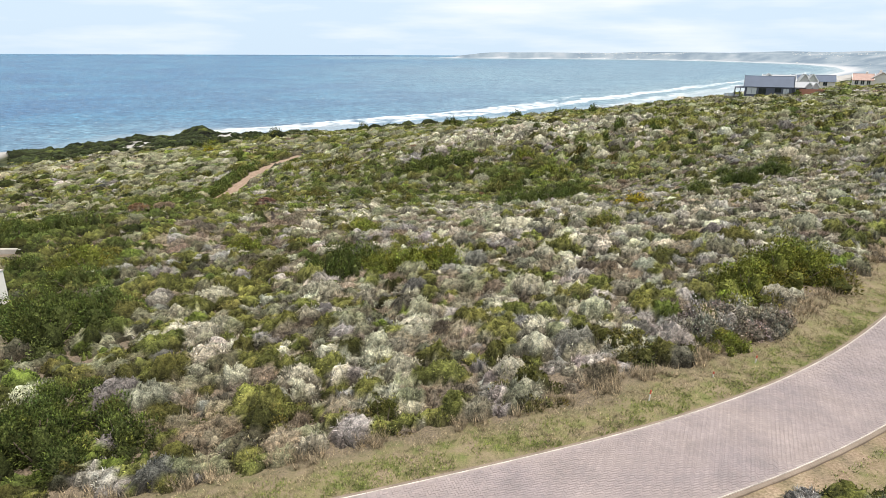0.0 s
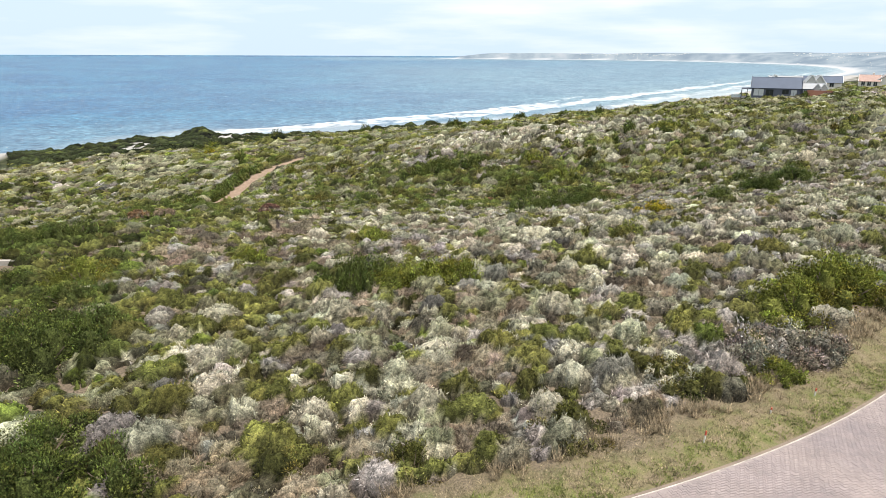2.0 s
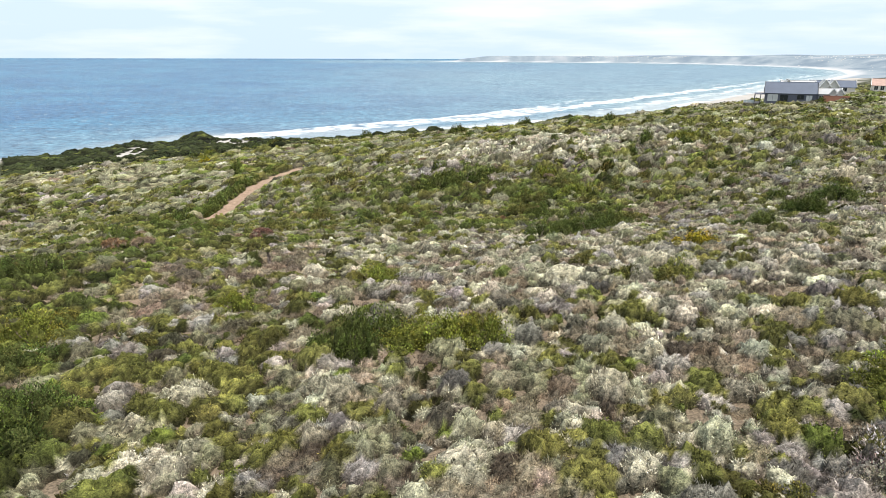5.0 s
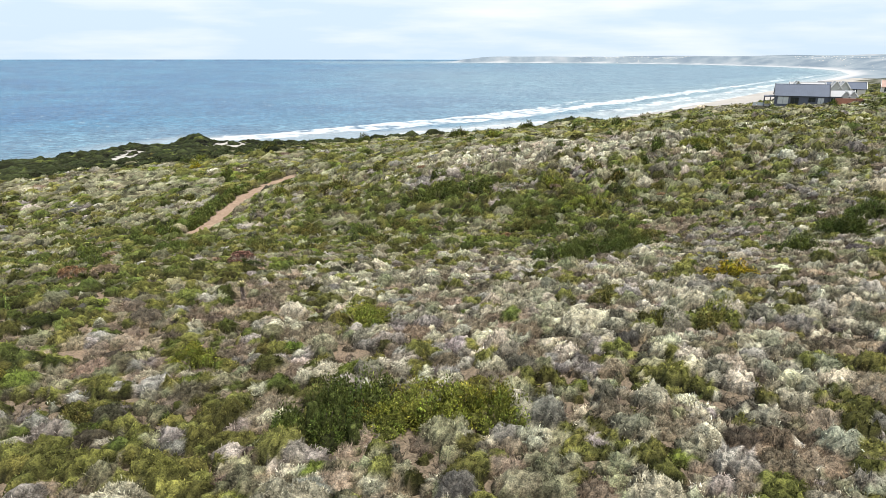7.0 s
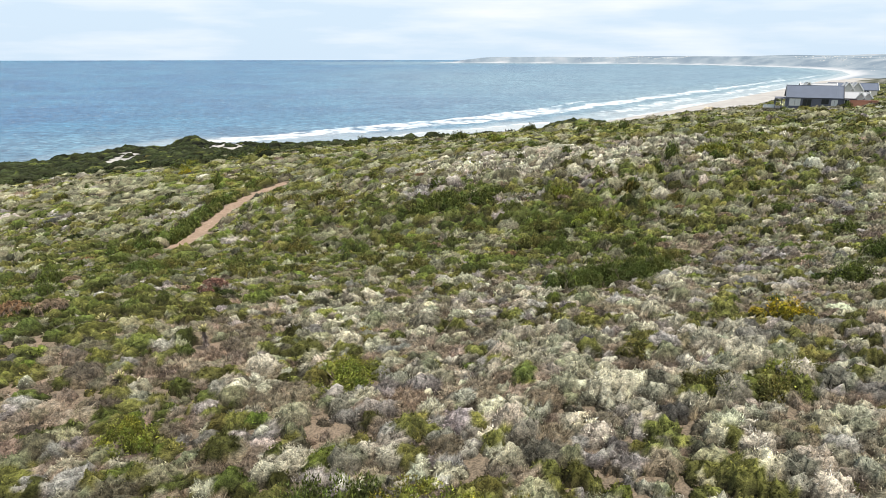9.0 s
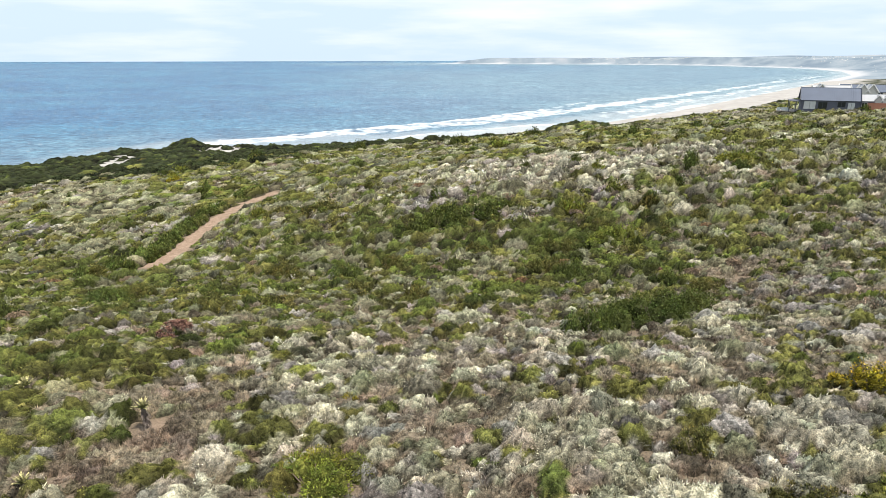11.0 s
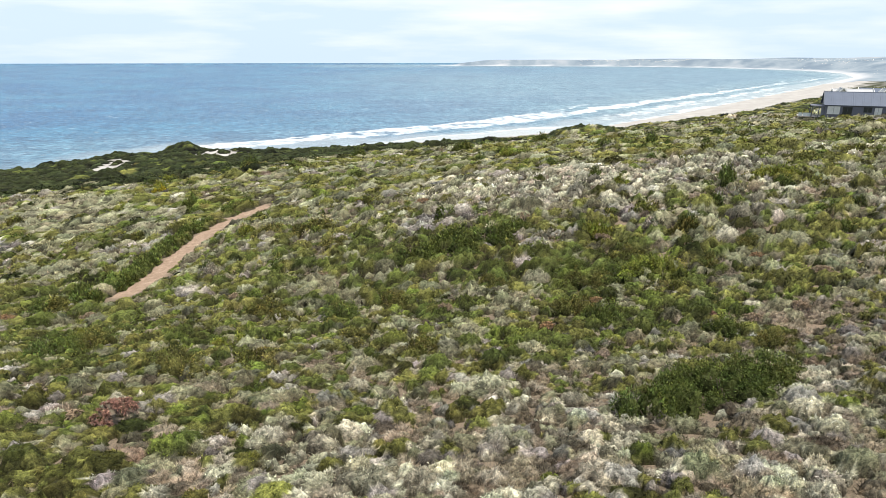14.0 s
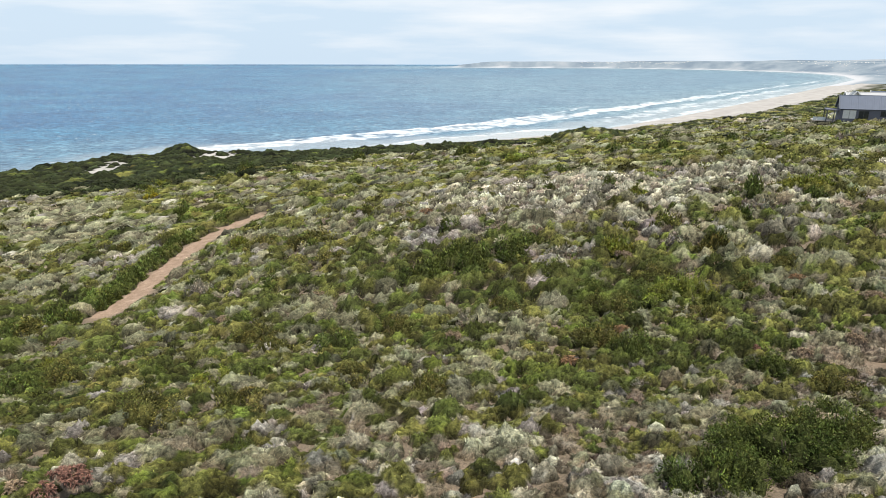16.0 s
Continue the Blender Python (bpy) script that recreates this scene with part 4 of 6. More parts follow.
def clothe(thicket, y0, y1, cell, density, grain, rough, seed, bloom, depth, reach=5000, about=False, within=None, half=None):
    """The canopy sheet of a thicket and the leaves and flower heads that stand on it."""
    rng = np.random.RandomState(seed)
    half = half or (470 if reach < 5000 else 95 if about else 270)
    seen = (lambda x, y: ~(overlooked(x, y) & (y > 10)) & (abs(x) < 95)) if about else (lambda x, y: overlooked(x, y) & within(x, y)) if within else overlooked
    x, y = np.meshgrid(np.arange(-half, half, cell), np.arange(y0, y1 + cell * 0.5, cell))
    shape = x.shape
    x, y = (x + rng.uniform(-0.3, 0.3, shape) * cell).ravel(), (y + rng.uniform(-0.3, 0.3, shape) * cell).ravel()
    inside = seen(x, y) & (inland(x, y) > 12) & (inland(x, y) < reach)
    top, who = np.full(len(x), -0.3), np.zeros(len(x), int)
    top[inside], who[inside] = thicket.canopy(x[inside], y[inside])
    up = rng.normal(0, rough, len(x)).clip(-1.6 * rough, 2.2 * rough) * (top > 0) * np.clip(top / 0.25, 0.2, 1)
    top = np.where((y < y0 + 1.1 * cell) | (y > y1 - 1.1 * cell), -0.3, top)  # the sheet's edges dip under its neighbours
    if within:  # so do its inner edges
        grid = inside.reshape(shape)
        rim = grid.copy()
        rim[1:-1, 1:-1] &= grid[:-2, 1:-1] & grid[2:, 1:-1] & grid[1:-1, :-2] & grid[1:-1, 2:]
        top = np.where(inside & ~rim.ravel(), -0.3, top)
    z = np.zeros(len(x))
    z[inside] = floor_z(x[inside], y[inside])
    k = thicket.kind[who]
    # shade between plants is put into the tint: dark low down, lighter on bumps
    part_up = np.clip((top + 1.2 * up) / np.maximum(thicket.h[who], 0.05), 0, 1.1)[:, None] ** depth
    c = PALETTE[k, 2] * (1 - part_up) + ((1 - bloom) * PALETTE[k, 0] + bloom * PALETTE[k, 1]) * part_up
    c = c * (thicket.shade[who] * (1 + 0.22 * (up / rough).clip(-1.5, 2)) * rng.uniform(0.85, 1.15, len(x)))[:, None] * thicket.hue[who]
    idx = np.arange(len(x)).reshape(shape)
    q = np.stack([idx[:-1, :-1], idx[:-1, 1:], idx[1:, 1:], idx[1:, :-1]], -1).reshape(-1, 4)
    q = q[inside[q].all(1) & (top[q] > 0).any(1)]
    used, back = np.unique(q, return_inverse=True)
    n0 = sum(len(v) for v in MATS[0])
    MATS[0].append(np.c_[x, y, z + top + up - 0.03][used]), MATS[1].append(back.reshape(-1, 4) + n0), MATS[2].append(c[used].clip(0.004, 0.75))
    # leaves
    n = int(density * (y1 - y0) * (190 if about else 0.70 * (y0 + y1 + 2.8) + 18))
    y = rng.uniform(y0, y1, n)
    x = rng.uniform(-1, 1, n) * (95 if about else 0.70 * (y1 + 1.4) + 9)
    keep = seen(x, y) & (inland(x, y) > 12) & (inland(x, y) < reach)
    x, y = x[keep], y[keep]
    if within:  # fewer and larger leaves with distance
        keep = rng.uniform(size=len(x)) * density < 300 * (20 / nearness(x, y)) ** 1.5
        x, y = x[keep], y[keep]
        grain = np.maximum(grain, (nearness(x, y) / 42) ** 0.8)
    top, who = thicket.canopy(x, y)
    keep = top > 0.03
    x, y, top, who = x[keep], y[keep], top[keep], who[keep]
    grain = grain[keep] if within else grain
    n, k = len(x), thicket.kind[who]
    z = floor_z(x, y) - 0.05
    out = np.c_[x - thicket.x[who], y - thicket.y[who], 0.6 * top] / thicket.r[who][:, None]
    out /= np.maximum(np.linalg.norm(out, axis=1), 0.1)[:, None]
    lean = LEAFING[k, 2][:, None] * ((1 - 0.6 * smooth(60, 140, nearness(x, y)))[:, None] if within else 1)
    way = out * (1 - lean) + np.array([0, 0, 1]) * (lean + 0.1) + rng.normal(0, 0.55, (n, 3))
    way /= np.linalg.norm(way, axis=1)[:, None]
    side = np.cross(way, rng.normal(size=(n, 3)))
    side /= np.linalg.norm(side, axis=1)[:, None]
    size = (rng.uniform(0.55, 1.4, n) * grain)[:, None]
    ln, wd = LEAFING[k, 0][:, None] * size, LEAFING[k, 1][:, None] * size
    if within:
        broad = smooth(60, 140, nearness(x, y))[:, None]
        ln, wd = ln * (1 - 0.35 * broad), wd * (1 + 0.9 * broad)
    p = np.c_[x, y, z + top * rng.uniform(0.82, 1.05, n) - 0.2 * ln[:, 0] + rng.normal(0, 0.03, n)]
    v = np.stack([p - side * wd / 2, p + side * wd / 2, p + way * ln], 1)
    high = smooth(0.35, 0.85, top / np.maximum(thicket.h[who], 0.05))  # paler tips, flower heads among them, towards the plants' tops
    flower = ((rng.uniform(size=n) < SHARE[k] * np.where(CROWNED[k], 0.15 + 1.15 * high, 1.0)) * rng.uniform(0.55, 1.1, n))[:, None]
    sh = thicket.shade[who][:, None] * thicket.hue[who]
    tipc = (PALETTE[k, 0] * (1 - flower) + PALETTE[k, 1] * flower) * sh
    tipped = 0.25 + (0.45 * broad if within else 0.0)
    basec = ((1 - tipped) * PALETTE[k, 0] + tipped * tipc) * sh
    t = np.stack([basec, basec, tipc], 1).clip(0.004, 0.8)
    for ki, kind in enumerate(SORTS):
        mine = k == ki
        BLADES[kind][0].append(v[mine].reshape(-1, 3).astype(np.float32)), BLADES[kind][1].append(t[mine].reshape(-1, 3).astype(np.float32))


clothe(Thicket(0.74, 10, 119, 51, 0.56, 0.63, 0.14), 10, 118.2, 0.25, 270, 0.84, 0.09, 61, 0.22, 1.6, within=core)
clothe(Thicket(1.15, 20, 174, 52, 0.84, 0.98, 0.19), 24, 173.5, 0.46, 62, 1.3, 0.17, 62, 0.22, 1.6, within=lambda x, y: ~((y < 115) & (abs(x) < 57)))
clothe(Thicket(1.9, 168, 356, 53, 1.5, 1.15, 0.13), 168.5, 356, 0.9, 20, 2.4, 0.25, 63, 0.28, 1.6, within=lambda x, y: y > 0)
clothe(Thicket(4.2, 345, 830, 54, 3.4, 1.9, 0.1, True), 344, 830, 2.0, 0.6, 5.5, 0.45, 64, 0.3, 1.6, 520)
clothe(Thicket(7.5, 815, 1900, 56, 5.6, 2.2, 0.42, True, 1700), 820, 1900, 3.6, 0.07, 13.0, 0.6, 66, 0.3, 1.6, 430, half=1200)
clothe(Thicket(1.3, -45, 92, 55, 1.0, 0.8, 0.13), -45, 92, 0.7, 7, 2.2, 0.17, 65, 0.2, 2.0, about=True)

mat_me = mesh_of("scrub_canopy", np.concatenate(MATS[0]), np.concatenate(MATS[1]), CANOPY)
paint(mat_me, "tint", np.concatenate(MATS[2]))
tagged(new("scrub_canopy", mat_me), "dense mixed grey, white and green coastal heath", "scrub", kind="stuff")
SCRUB_LABELS = {
    "white": "low scrub covered in cream-white flower heads", "grey": "low lavender-grey twiggy coastal scrub", "sage": "pale sage-green coastal heath scrub",
    "olive": "low olive-green heath scrub on the slope", "green": "low fresh green leafy scrub on the slope", "dark": "low dark green leathery-leaved scrub", "thicket": "dense dark green wind-clipped dune thicket", "dry": "dry straw-brown grass tufts between scrub"}
for kind, (V, T) in BLADES.items():
    V = np.concatenate(V)
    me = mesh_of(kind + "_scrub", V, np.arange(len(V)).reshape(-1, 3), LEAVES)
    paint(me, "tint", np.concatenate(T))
    tagged(new("dry_grass" if kind == "dry" else kind + "_scrub", me), SCRUB_LABELS[kind], "grass" if kind == "dry" else "scrub", kind="stuff")

# ---- single bushes ----
BARK = plain("bush bark", (0.16, 0.12, 0.09), 0.9, scale=10)


def bush(name, label, seed, leaves, lobes, height, length, width, colours, group):
    base, tip, wood = colours
    v, f, c = shrub(seed, leaves, lobes, height, length, width, 0.25, base, tip, wood, 0.7, 0.7)
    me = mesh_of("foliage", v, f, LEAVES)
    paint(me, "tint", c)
    root = new(name)
    crown = new("foliage", me)
    crown.parent = root
    rng = random.Random(seed)
    bm = bmesh.new()
    for k in range(7):
        a, r = rng.uniform(0, 6.28), rng.uniform(0.25, 0.75)
        stick(bm, (0.08 * math.cos(a), 0.08 * math.sin(a), -0.12), (0.8 * r * math.cos(a), 0.8 * r * math.sin(a), height * (0.72 - 0.5 * r)), 0.03, 0.008, 5)
    part("branchwork", bm, BARK, root)
    return tagged(root, label, "bush", group)


BUSH_KINDS = {
    "dark": ("dark green dense rounded coastal bush", ((0.06, 0.077, 0.02), (0.122, 0.152, 0.04), (0.025, 0.027, 0.012))),
    "bright": ("bright green dense spreading bush in scrub", ((0.135, 0.15, 0.027), (0.22, 0.238, 0.046), (0.055, 0.058, 0.02))),
    "grey": ("silver-grey twiggy rounded bush in scrub", ((0.17, 0.152, 0.118), (0.34, 0.312, 0.26), (0.09, 0.078, 0.058))),
    "olive": ("olive-green rounded heath bush in scrub", (OLIVE_BASE, OLIVE_TIP, SHADED_WOOD)),
    "yellow": ("green bush topped with bright yellow flowers", (OLIVE_BASE, YELLOW_TIP, SHADED_WOOD)),
}
MODELS = {}
PLACED = []


def plant(kind, x, y, r, lift=1.0):
    """Sets a bush of that kind with radius r; big ones have more and relatively finer leaves."""
    rnd = random.Random(int(x * 131 + y * 17))
    size = 0 if r < 1.3 else 1 if r < 2.6 else 2
    remote = y > 125
    key = (kind, size, remote, rnd.randrange(3))
    z = float(floor_z(np.array([x]), np.array([y]))[0]) - 0.05
    h = (1.0, 0.85, 0.7)[size] * lift
    if key not in MODELS:
        label, colours = BUSH_KINDS[kind]
        MODELS[key] = bush("bush", label, 700 + len(MODELS), (650, 1500, 2600)[size] if remote else (1200, 4000, 8500)[size], (8, 14, 20)[size], 1.0, (0.17, 0.12, 0.085)[size] * (1.4 if remote else 0.58), (0.085, 0.056, 0.038)[size] * (1.4 if remote else 0.72), colours, kind + " bushes on the slope")
        ob = MODELS[key]
        ob.matrix_basis = pose(x, y, z, 0, 0, rnd.uniform(0, 360))
    else:
        ob = copy_thing(MODELS[key], pose(x, y, z, 0, 0, rnd.uniform(0, 360)))
    ob.scale = (r, r * rnd.uniform(0.8, 1.0), r * h * rnd.uniform(0.85, 1.15))
    PLACED.append((x, y, r))


for x, y, r in ((-23.6, 33.4, 3.5), (-15.9, 20.6, 2.9), (-13.2, 22.0, 2.2), (-17.4, 23.6, 2.6), (-22.4, 36.6, 2.8), (-26.2, 36.2, 3.0), (-27.8, 43.5, 2.6), (43, 85.3, 3.2), (-33.9, 46.8, 1.9), (33.8, 76.7, 2.3), (-40.6, 82.6, 2.1),
                (-0.5, 136, 3.6), (4.2, 135, 3.8), (8.0, 137, 2.6), (-6.5, 132.5, 3.2), (-1, 131, 2.8), (9, 127.5, 2.6), (12.5, 121.5, 2.8), (16.5, 118.5, 2.6), (13.5, 107, 2.4), (43.6, 84.6, 3.0), (51.5, 92.0, 3.2)):
    plant("dark", x, y, r, 1.2)
for x, y, r in ((-39.7, 100.8, 2.6), (-16.7, 88.9, 1.4), (-29.8, 105.4, 1.5), (-60.5, 184.6, 2.5), (-53, 134.5, 2.4), (-53, 140.6, 2.5), (-53.9, 148.4, 2.7), (-54.2, 157.1, 2.7),
                (-54.6, 165, 2.6), (-53.4, 172.7, 2.5), (-51.3, 181.4, 2.7), (-49.2, 186.1, 2.5), (-55.7, 131.8, 3.0), (-53.2, 137.5, 2.6), (-53.6, 144.5, 2.6), (-54.4, 152.8, 2.7), (-54.6, 161, 2.6), (-54.2, 169, 2.5), (-53.4, 128.5, 2.6), (-57.5, 124.5, 2.6), (-14.6, 111.8, 2.6), (48.2, 129.1, 2.1), (-41.4, 102.2, 3.4)):
    plant("dark", x, y, r * 0.95, 1.15)
for x, y, r in ((16.4, 28.7, 1.3), (-17.4, 53.4, 1.6), (-28.9, 47.7, 3.1), (-7.7, 60.3, 2.6), (-18.2, 54.5, 1.4), (17.4, 56.7, 1.7), (22.3, 119.1, 4.0),
                (-85.9, 222.6, 3.0), (48.8, 148.8, 2.6)):
    plant("bright", x, y, r)
for x, y, r in ((21.6, 36.6, 2.8), (24.7, 38.4, 3.4), (27.2, 41.0, 2.7)):
    plant("bright", x, y, r, 1.2)
for x, y, r in ((-7.4, 45.2, 2.6), (-5.4, 46.9, 2.3), (-9.0, 44.2, 1.5)):
    plant("dark", x, y, r, 1.35)
for x, y, r in ((-3.4, 46.4, 2.6), (-0.8, 46.0, 2.3), (1.4, 45.0, 1.8)):
    plant("bright", x, y, r, 1.25)
for x, y, r in ((15.2, 30.8, 2.2), (18.0, 31.6, 2.2), (20.1, 31.1, 1.6), (-6.8, 20, 1.1), (35.6, 84.7, 2.2), (11.5, 131.6, 2.9), (-37.7, 135.2, 2.8), (44.1, 105.6, 1.8)):
    plant("grey", x, y, r)
for x, y, r in ((11, 28.5, 1.8), (-6, 22.5, 1.5), (5.1, 24.5, 1.7), (-1.4, 22.4, 1.4), (-21.3, 46.8, 1.4), (24, 45.1, 1.3), (17.7, 43.7, 1.0), (15.6, 55.3, 1.1), (10.8, 62, 1.4),
                (13.4, 56.5, 1.9), (-20.2, 141.9, 3.3), (-87.6, 237.2, 3.4), (-68.7, 253.3, 4.1), (-47.9, 229.1, 4.0), (-37.6, 103.5, 3.6), (-25.8, 94.9, 3.1), (-5.5, 100.1, 2.2), (-56.7, 125.3, 3.5), (-25.5, 153.3, 4.0)):
    plant("olive", x, y, r)
for x, y, r in ((-34.5, 158.3, 3.5), (-9.2, 114.9, 2.4), (13.7, 116.8, 3.3), (20.9, 124.5, 3.0), (35.1, 121.7, 2.2), (22.3, 112.8, 2.3), (25.1, 96, 2.1), (10.9, 109.8, 2.5), (-23.5, 114.7, 2.4), (-18.8, 167.7, 3.2),
                (26.6, 138.3, 2.4), (29.6, 130.1, 1.8), (54.5, 257.5, 4.5), (61.9, 159.4, 2.9), (43.4, 170, 2.1), (-19.5, 96.9, 2.4), (-12.4, 103.3, 2.4)):
    plant("olive", x, y, r)
for x, y, r in ((10.6, 84.0, 2.4), (13.2, 85.0, 3.0), (16.8, 87.0, 3.9), (20.2, 88.4, 3.2), (14.6, 88.6, 2.6), (3, 300, 4.2), (-20, 300, 3.0)):
    plant("dark", x, y, r, 1.2)
for x, y, r in ((42.2, 146.8, 2.1), (25, 163.4, 1.6), (29.7, 129.2, 1.7), (36.4, 136.8, 1.2), (3.1, 289, 4.6), (13.3, 230, 3.0), (31.4, 287, 4.4), (40.8, 223, 2.0), (56.5, 191.6, 1.9), (-41.9, 311, 4.2), (-63.8, 191.8, 2.5), (-71, 261, 3.6), (-49, 95.8, 2.2)):
    plant("dark", x, y, r, 1.75)  # single upright bushes that stand out of the scrub
plant("bright", -88.1, 228, 2.6, 1.5)
for x, y, r in ((-42.4, 58.6, 2.6), (-40, 60.2, 2.6), (-38.4, 63, 2.4), (-45.2, 60.2, 2.8)):
    plant("dark", x, y, r, 1.2)
plant("yellow", 22.6, 67.6, 2.0)
for x, y, r in ((-0.6, 70.4, 0.7), (-7.6, 70.2, 0.6), (2.4, 75.2, 0.9), (0.6, 69.6, 0.5), (-13.8, 78.0, 0.8)):
    plant("yellow" if r < 0.75 else "bright", x, y, r)
# single bushes on the crest and the far slope
for kind, x, y, r in (("dark", 41.6, 145.1, 2.0), ("dark", 24.3, 160.8, 1.5), ("dark", 32.4, 166.5, 0.8), ("dark", 38.8, 212.1, 2.2), ("bright", 13.2, 215.7, 3.3), ("olive", 3.0, 289.0, 4.2),
                      ("dark", 36.1, 135.5, 1.0), ("olive", 29.7, 128.7, 2.1), ("bright", 18.0, 131.4, 2.0), ("bright", 51.7, 147.9, 2.9), ("olive", 52.7, 181.0, 2.2), ("dark", 66.4, 236.2, 2.2),
                      ("dark", 32.0, 289.5, 3.6), ("dark", 49.9, 208.9, 2.5), ("bright", 27.2, 154.8, 1.6), ("olive", 53.1, 140.9, 1.8), ("bright", -89.9, 237.3, 2.4), ("yellow", -84.0, 219.3, 2.2)):
    plant(kind, x, y, r, 1.45)
brng = random.Random(404)
for n in range(250):
    y = brng.uniform(92, 330)
    x = brng.uniform(-0.72, 0.72) * y
    r = brng.choice((0.8, 1.0, 1.2, 1.5, 1.9)) * (0.8 + y / 400)
    here = np.array([x]), np.array([y])
    if from_track(*here)[0] < r + 2 or bare(*here)[0] > 0.1 or min(math.hypot(x - a, y - b) - c for a, b, c in PLACED) < 0.5 * r or (x > 100 and y > 235):
        continue
    plant(brng.choice(("olive", "olive", "dark", "dark", "bright", "grey")), x, y, r, brng.uniform(0.95, 1.3))

# ---- aloes ----
SUCCULENT = foliage("succulent leaves", 0.5)


def blades(rng, n, length, width, low, high, droop, base, tip, origin=(0, 0, 0)):
    """A rosette of tapered leaves that rise and bend over."""
    vs, fs, cs = [], [], []
    for k in range(n):
        a = 6.283 * (k * 0.382) + rng.uniform(-0.2, 0.2)
        e = low + (high - low) * rng.uniform(0, 1)
        ln = length * rng.uniform(0.8, 1.1)
        out = np.array([math.cos(a), math.sin(a), 0])
        side = np.array([-math.sin(a), math.cos(a), 0])
        up = np.array([0, 0, 1.0])
        n0 = len(vs)
        for t, w in ((0, 0.8), (0.4, 1.0), (0.75, 0.6)):
            q = np.array(origin) + ln * t * (math.cos(e) * out + math.sin(e) * up) - up * droop * ln * t * t
            vs += [q - side * width * w / 2 + up * width * 0.25, q - up * width * 0.1, q + side * width * w / 2 + up * width * 0.25]
        vs.append(np.array(origin) + ln * (math.cos(e) * out + math.sin(e) * up) - up * droop * ln)
        for r in range(2):
            for c in range(2):
                p = n0 + r * 3 + c
                fs += [(p, p + 1, p + 4), (p, p + 4, p + 3)]
        fs += [(n0 + 6, n0 + 7, n0 + 9), (n0 + 7, n0 + 8, n0 + 9)]
        sh = rng.uniform(0.8, 1.2)
        cs += [tuple(b * sh for b in base)] * 6 + [tuple((b + t) / 2 * sh for b, t in zip(base, tip))] * 3 + [tuple(t * sh for t in tip)]
    return vs, fs, cs


def leafy(name, data, parent, label=""):
    me = mesh_of(name, data[0], data[1], SUCCULENT)
    paint(me, "tint", np.array(data[2]))
    ob = new(name, me)
    ob.parent = parent
    return tagged(ob, label)


def aloe(x, y, height, label):
    rng = random.Random(int(x * 10))
    root = new("aloe")
    z = float(floor_z(np.array([x]), np.array([y]))[0]) - 0.05
    bm = bmesh.new()
    stick(bm, (0, 0, 0), (0, 0, height), 0.15, 0.12, 9)
    part("trunk", bm, BARK, root)
    skirt = ([], [], [])
    for k in range(7):
        v, f, c = blades(rng, 11, 0.55, 0.1, -1.3, -0.85, 0.1, (0.15, 0.12, 0.11), (0.26, 0.22, 0.19), (0, 0, height * (0.35 + 0.1 * k)))
        skirt[1].extend(tuple(i + len(skirt[0]) for i in t) for t in f)
        skirt[0].extend(v), skirt[2].extend(c)
    leafy("dead_leaf_skirt", skirt, root, "grey-brown hanging dead leaves")
    leafy("rosette", blades(rng, 36, 0.68, 0.12, 0.3, 1.45, 0.12, (0.24, 0.24, 0.11), (0.6, 0.54, 0.3), (0, 0, height)), root)
    root.matrix_basis = pose(x, y, z, 2, -3, 0)
    return tagged(root, label, "aloe", "aloes on the slope")


ROSETTES = {}


def aloe_clump(x, y, r, base, tip, label, count):
    """A mound of many small rosettes, each over its skirt of dead leaves."""
    rng = random.Random(int(x * 7 + y))
    root = new("aloe_clump")
    z = float(floor_z(np.array([x]), np.array([y]))[0]) - 0.05
    if base not in ROSETTES:
        meshes = []
        for k in range(3):
            pair = []
            for name, data in (("rosette", blades(rng, 13, 0.4, 0.075, -0.3, 1.2, 0.5, base, tip)), ("dead_leaf_skirt", blades(rng, 9, 0.5, 0.07, -1.4, -1.0, 0.1, (0.17, 0.13, 0.11), (0.22, 0.17, 0.13)))):
                me = mesh_of(name, data[0], data[1], SUCCULENT)
                paint(me, "tint", np.array(data[2]))
                pair.append(me)
            meshes.append(pair)
        ROSETTES[base] = meshes
    for k in range(count):
        a, q = rng.uniform(0, 6.28), r * math.sqrt(rng.uniform(0, 1))
        top = 0.45 + 0.2 * r + 0.5 * r * math.sqrt(max(0, 1 - (q / r) ** 2))
        head, skirt = rng.choice(ROSETTES[base])
        ob = new("rosette", head)
        ob.parent = root
        ob.matrix_basis = pose(q * math.cos(a), q * math.sin(a), top, rng.uniform(-15, 15), rng.uniform(-15, 15), rng.uniform(0, 360))
        low = new("dead_leaf_skirt", skirt)
        low.parent = ob
    root.matrix_basis = pose(x, y, z)
    return tagged(root, label, "aloe", "aloe clumps on the slope")


aloe(-18.4, 66.2, 1.45, "tall aloe with pale green rosette on shaggy trunk")
aloe(-27.8, 70.2, 0.8, "short aloe with pale rosette on shaggy trunk")
aloe(-21.5, 60.5, 0.35, "small low aloe rosette in dry grass")
RUST, TAN, RED = ((0.19, 0.115, 0.065), (0.33, 0.21, 0.12)), ((0.2, 0.15, 0.105), (0.36, 0.28, 0.2)), ((0.16, 0.085, 0.066), (0.29, 0.165, 0.135))
aloe_clump(-24.3, 83.2, 1.45, *RED, "mound of drought-reddened aloe rosettes", 46)
aloe_clump(-34.4, 74.0, 1.3, *TAN, "mound of dry tan aloe rosettes", 34)
aloe_clump(-37.6, 74.0, 1.2, *RUST, "mound of rusty-orange aloe rosettes", 30)
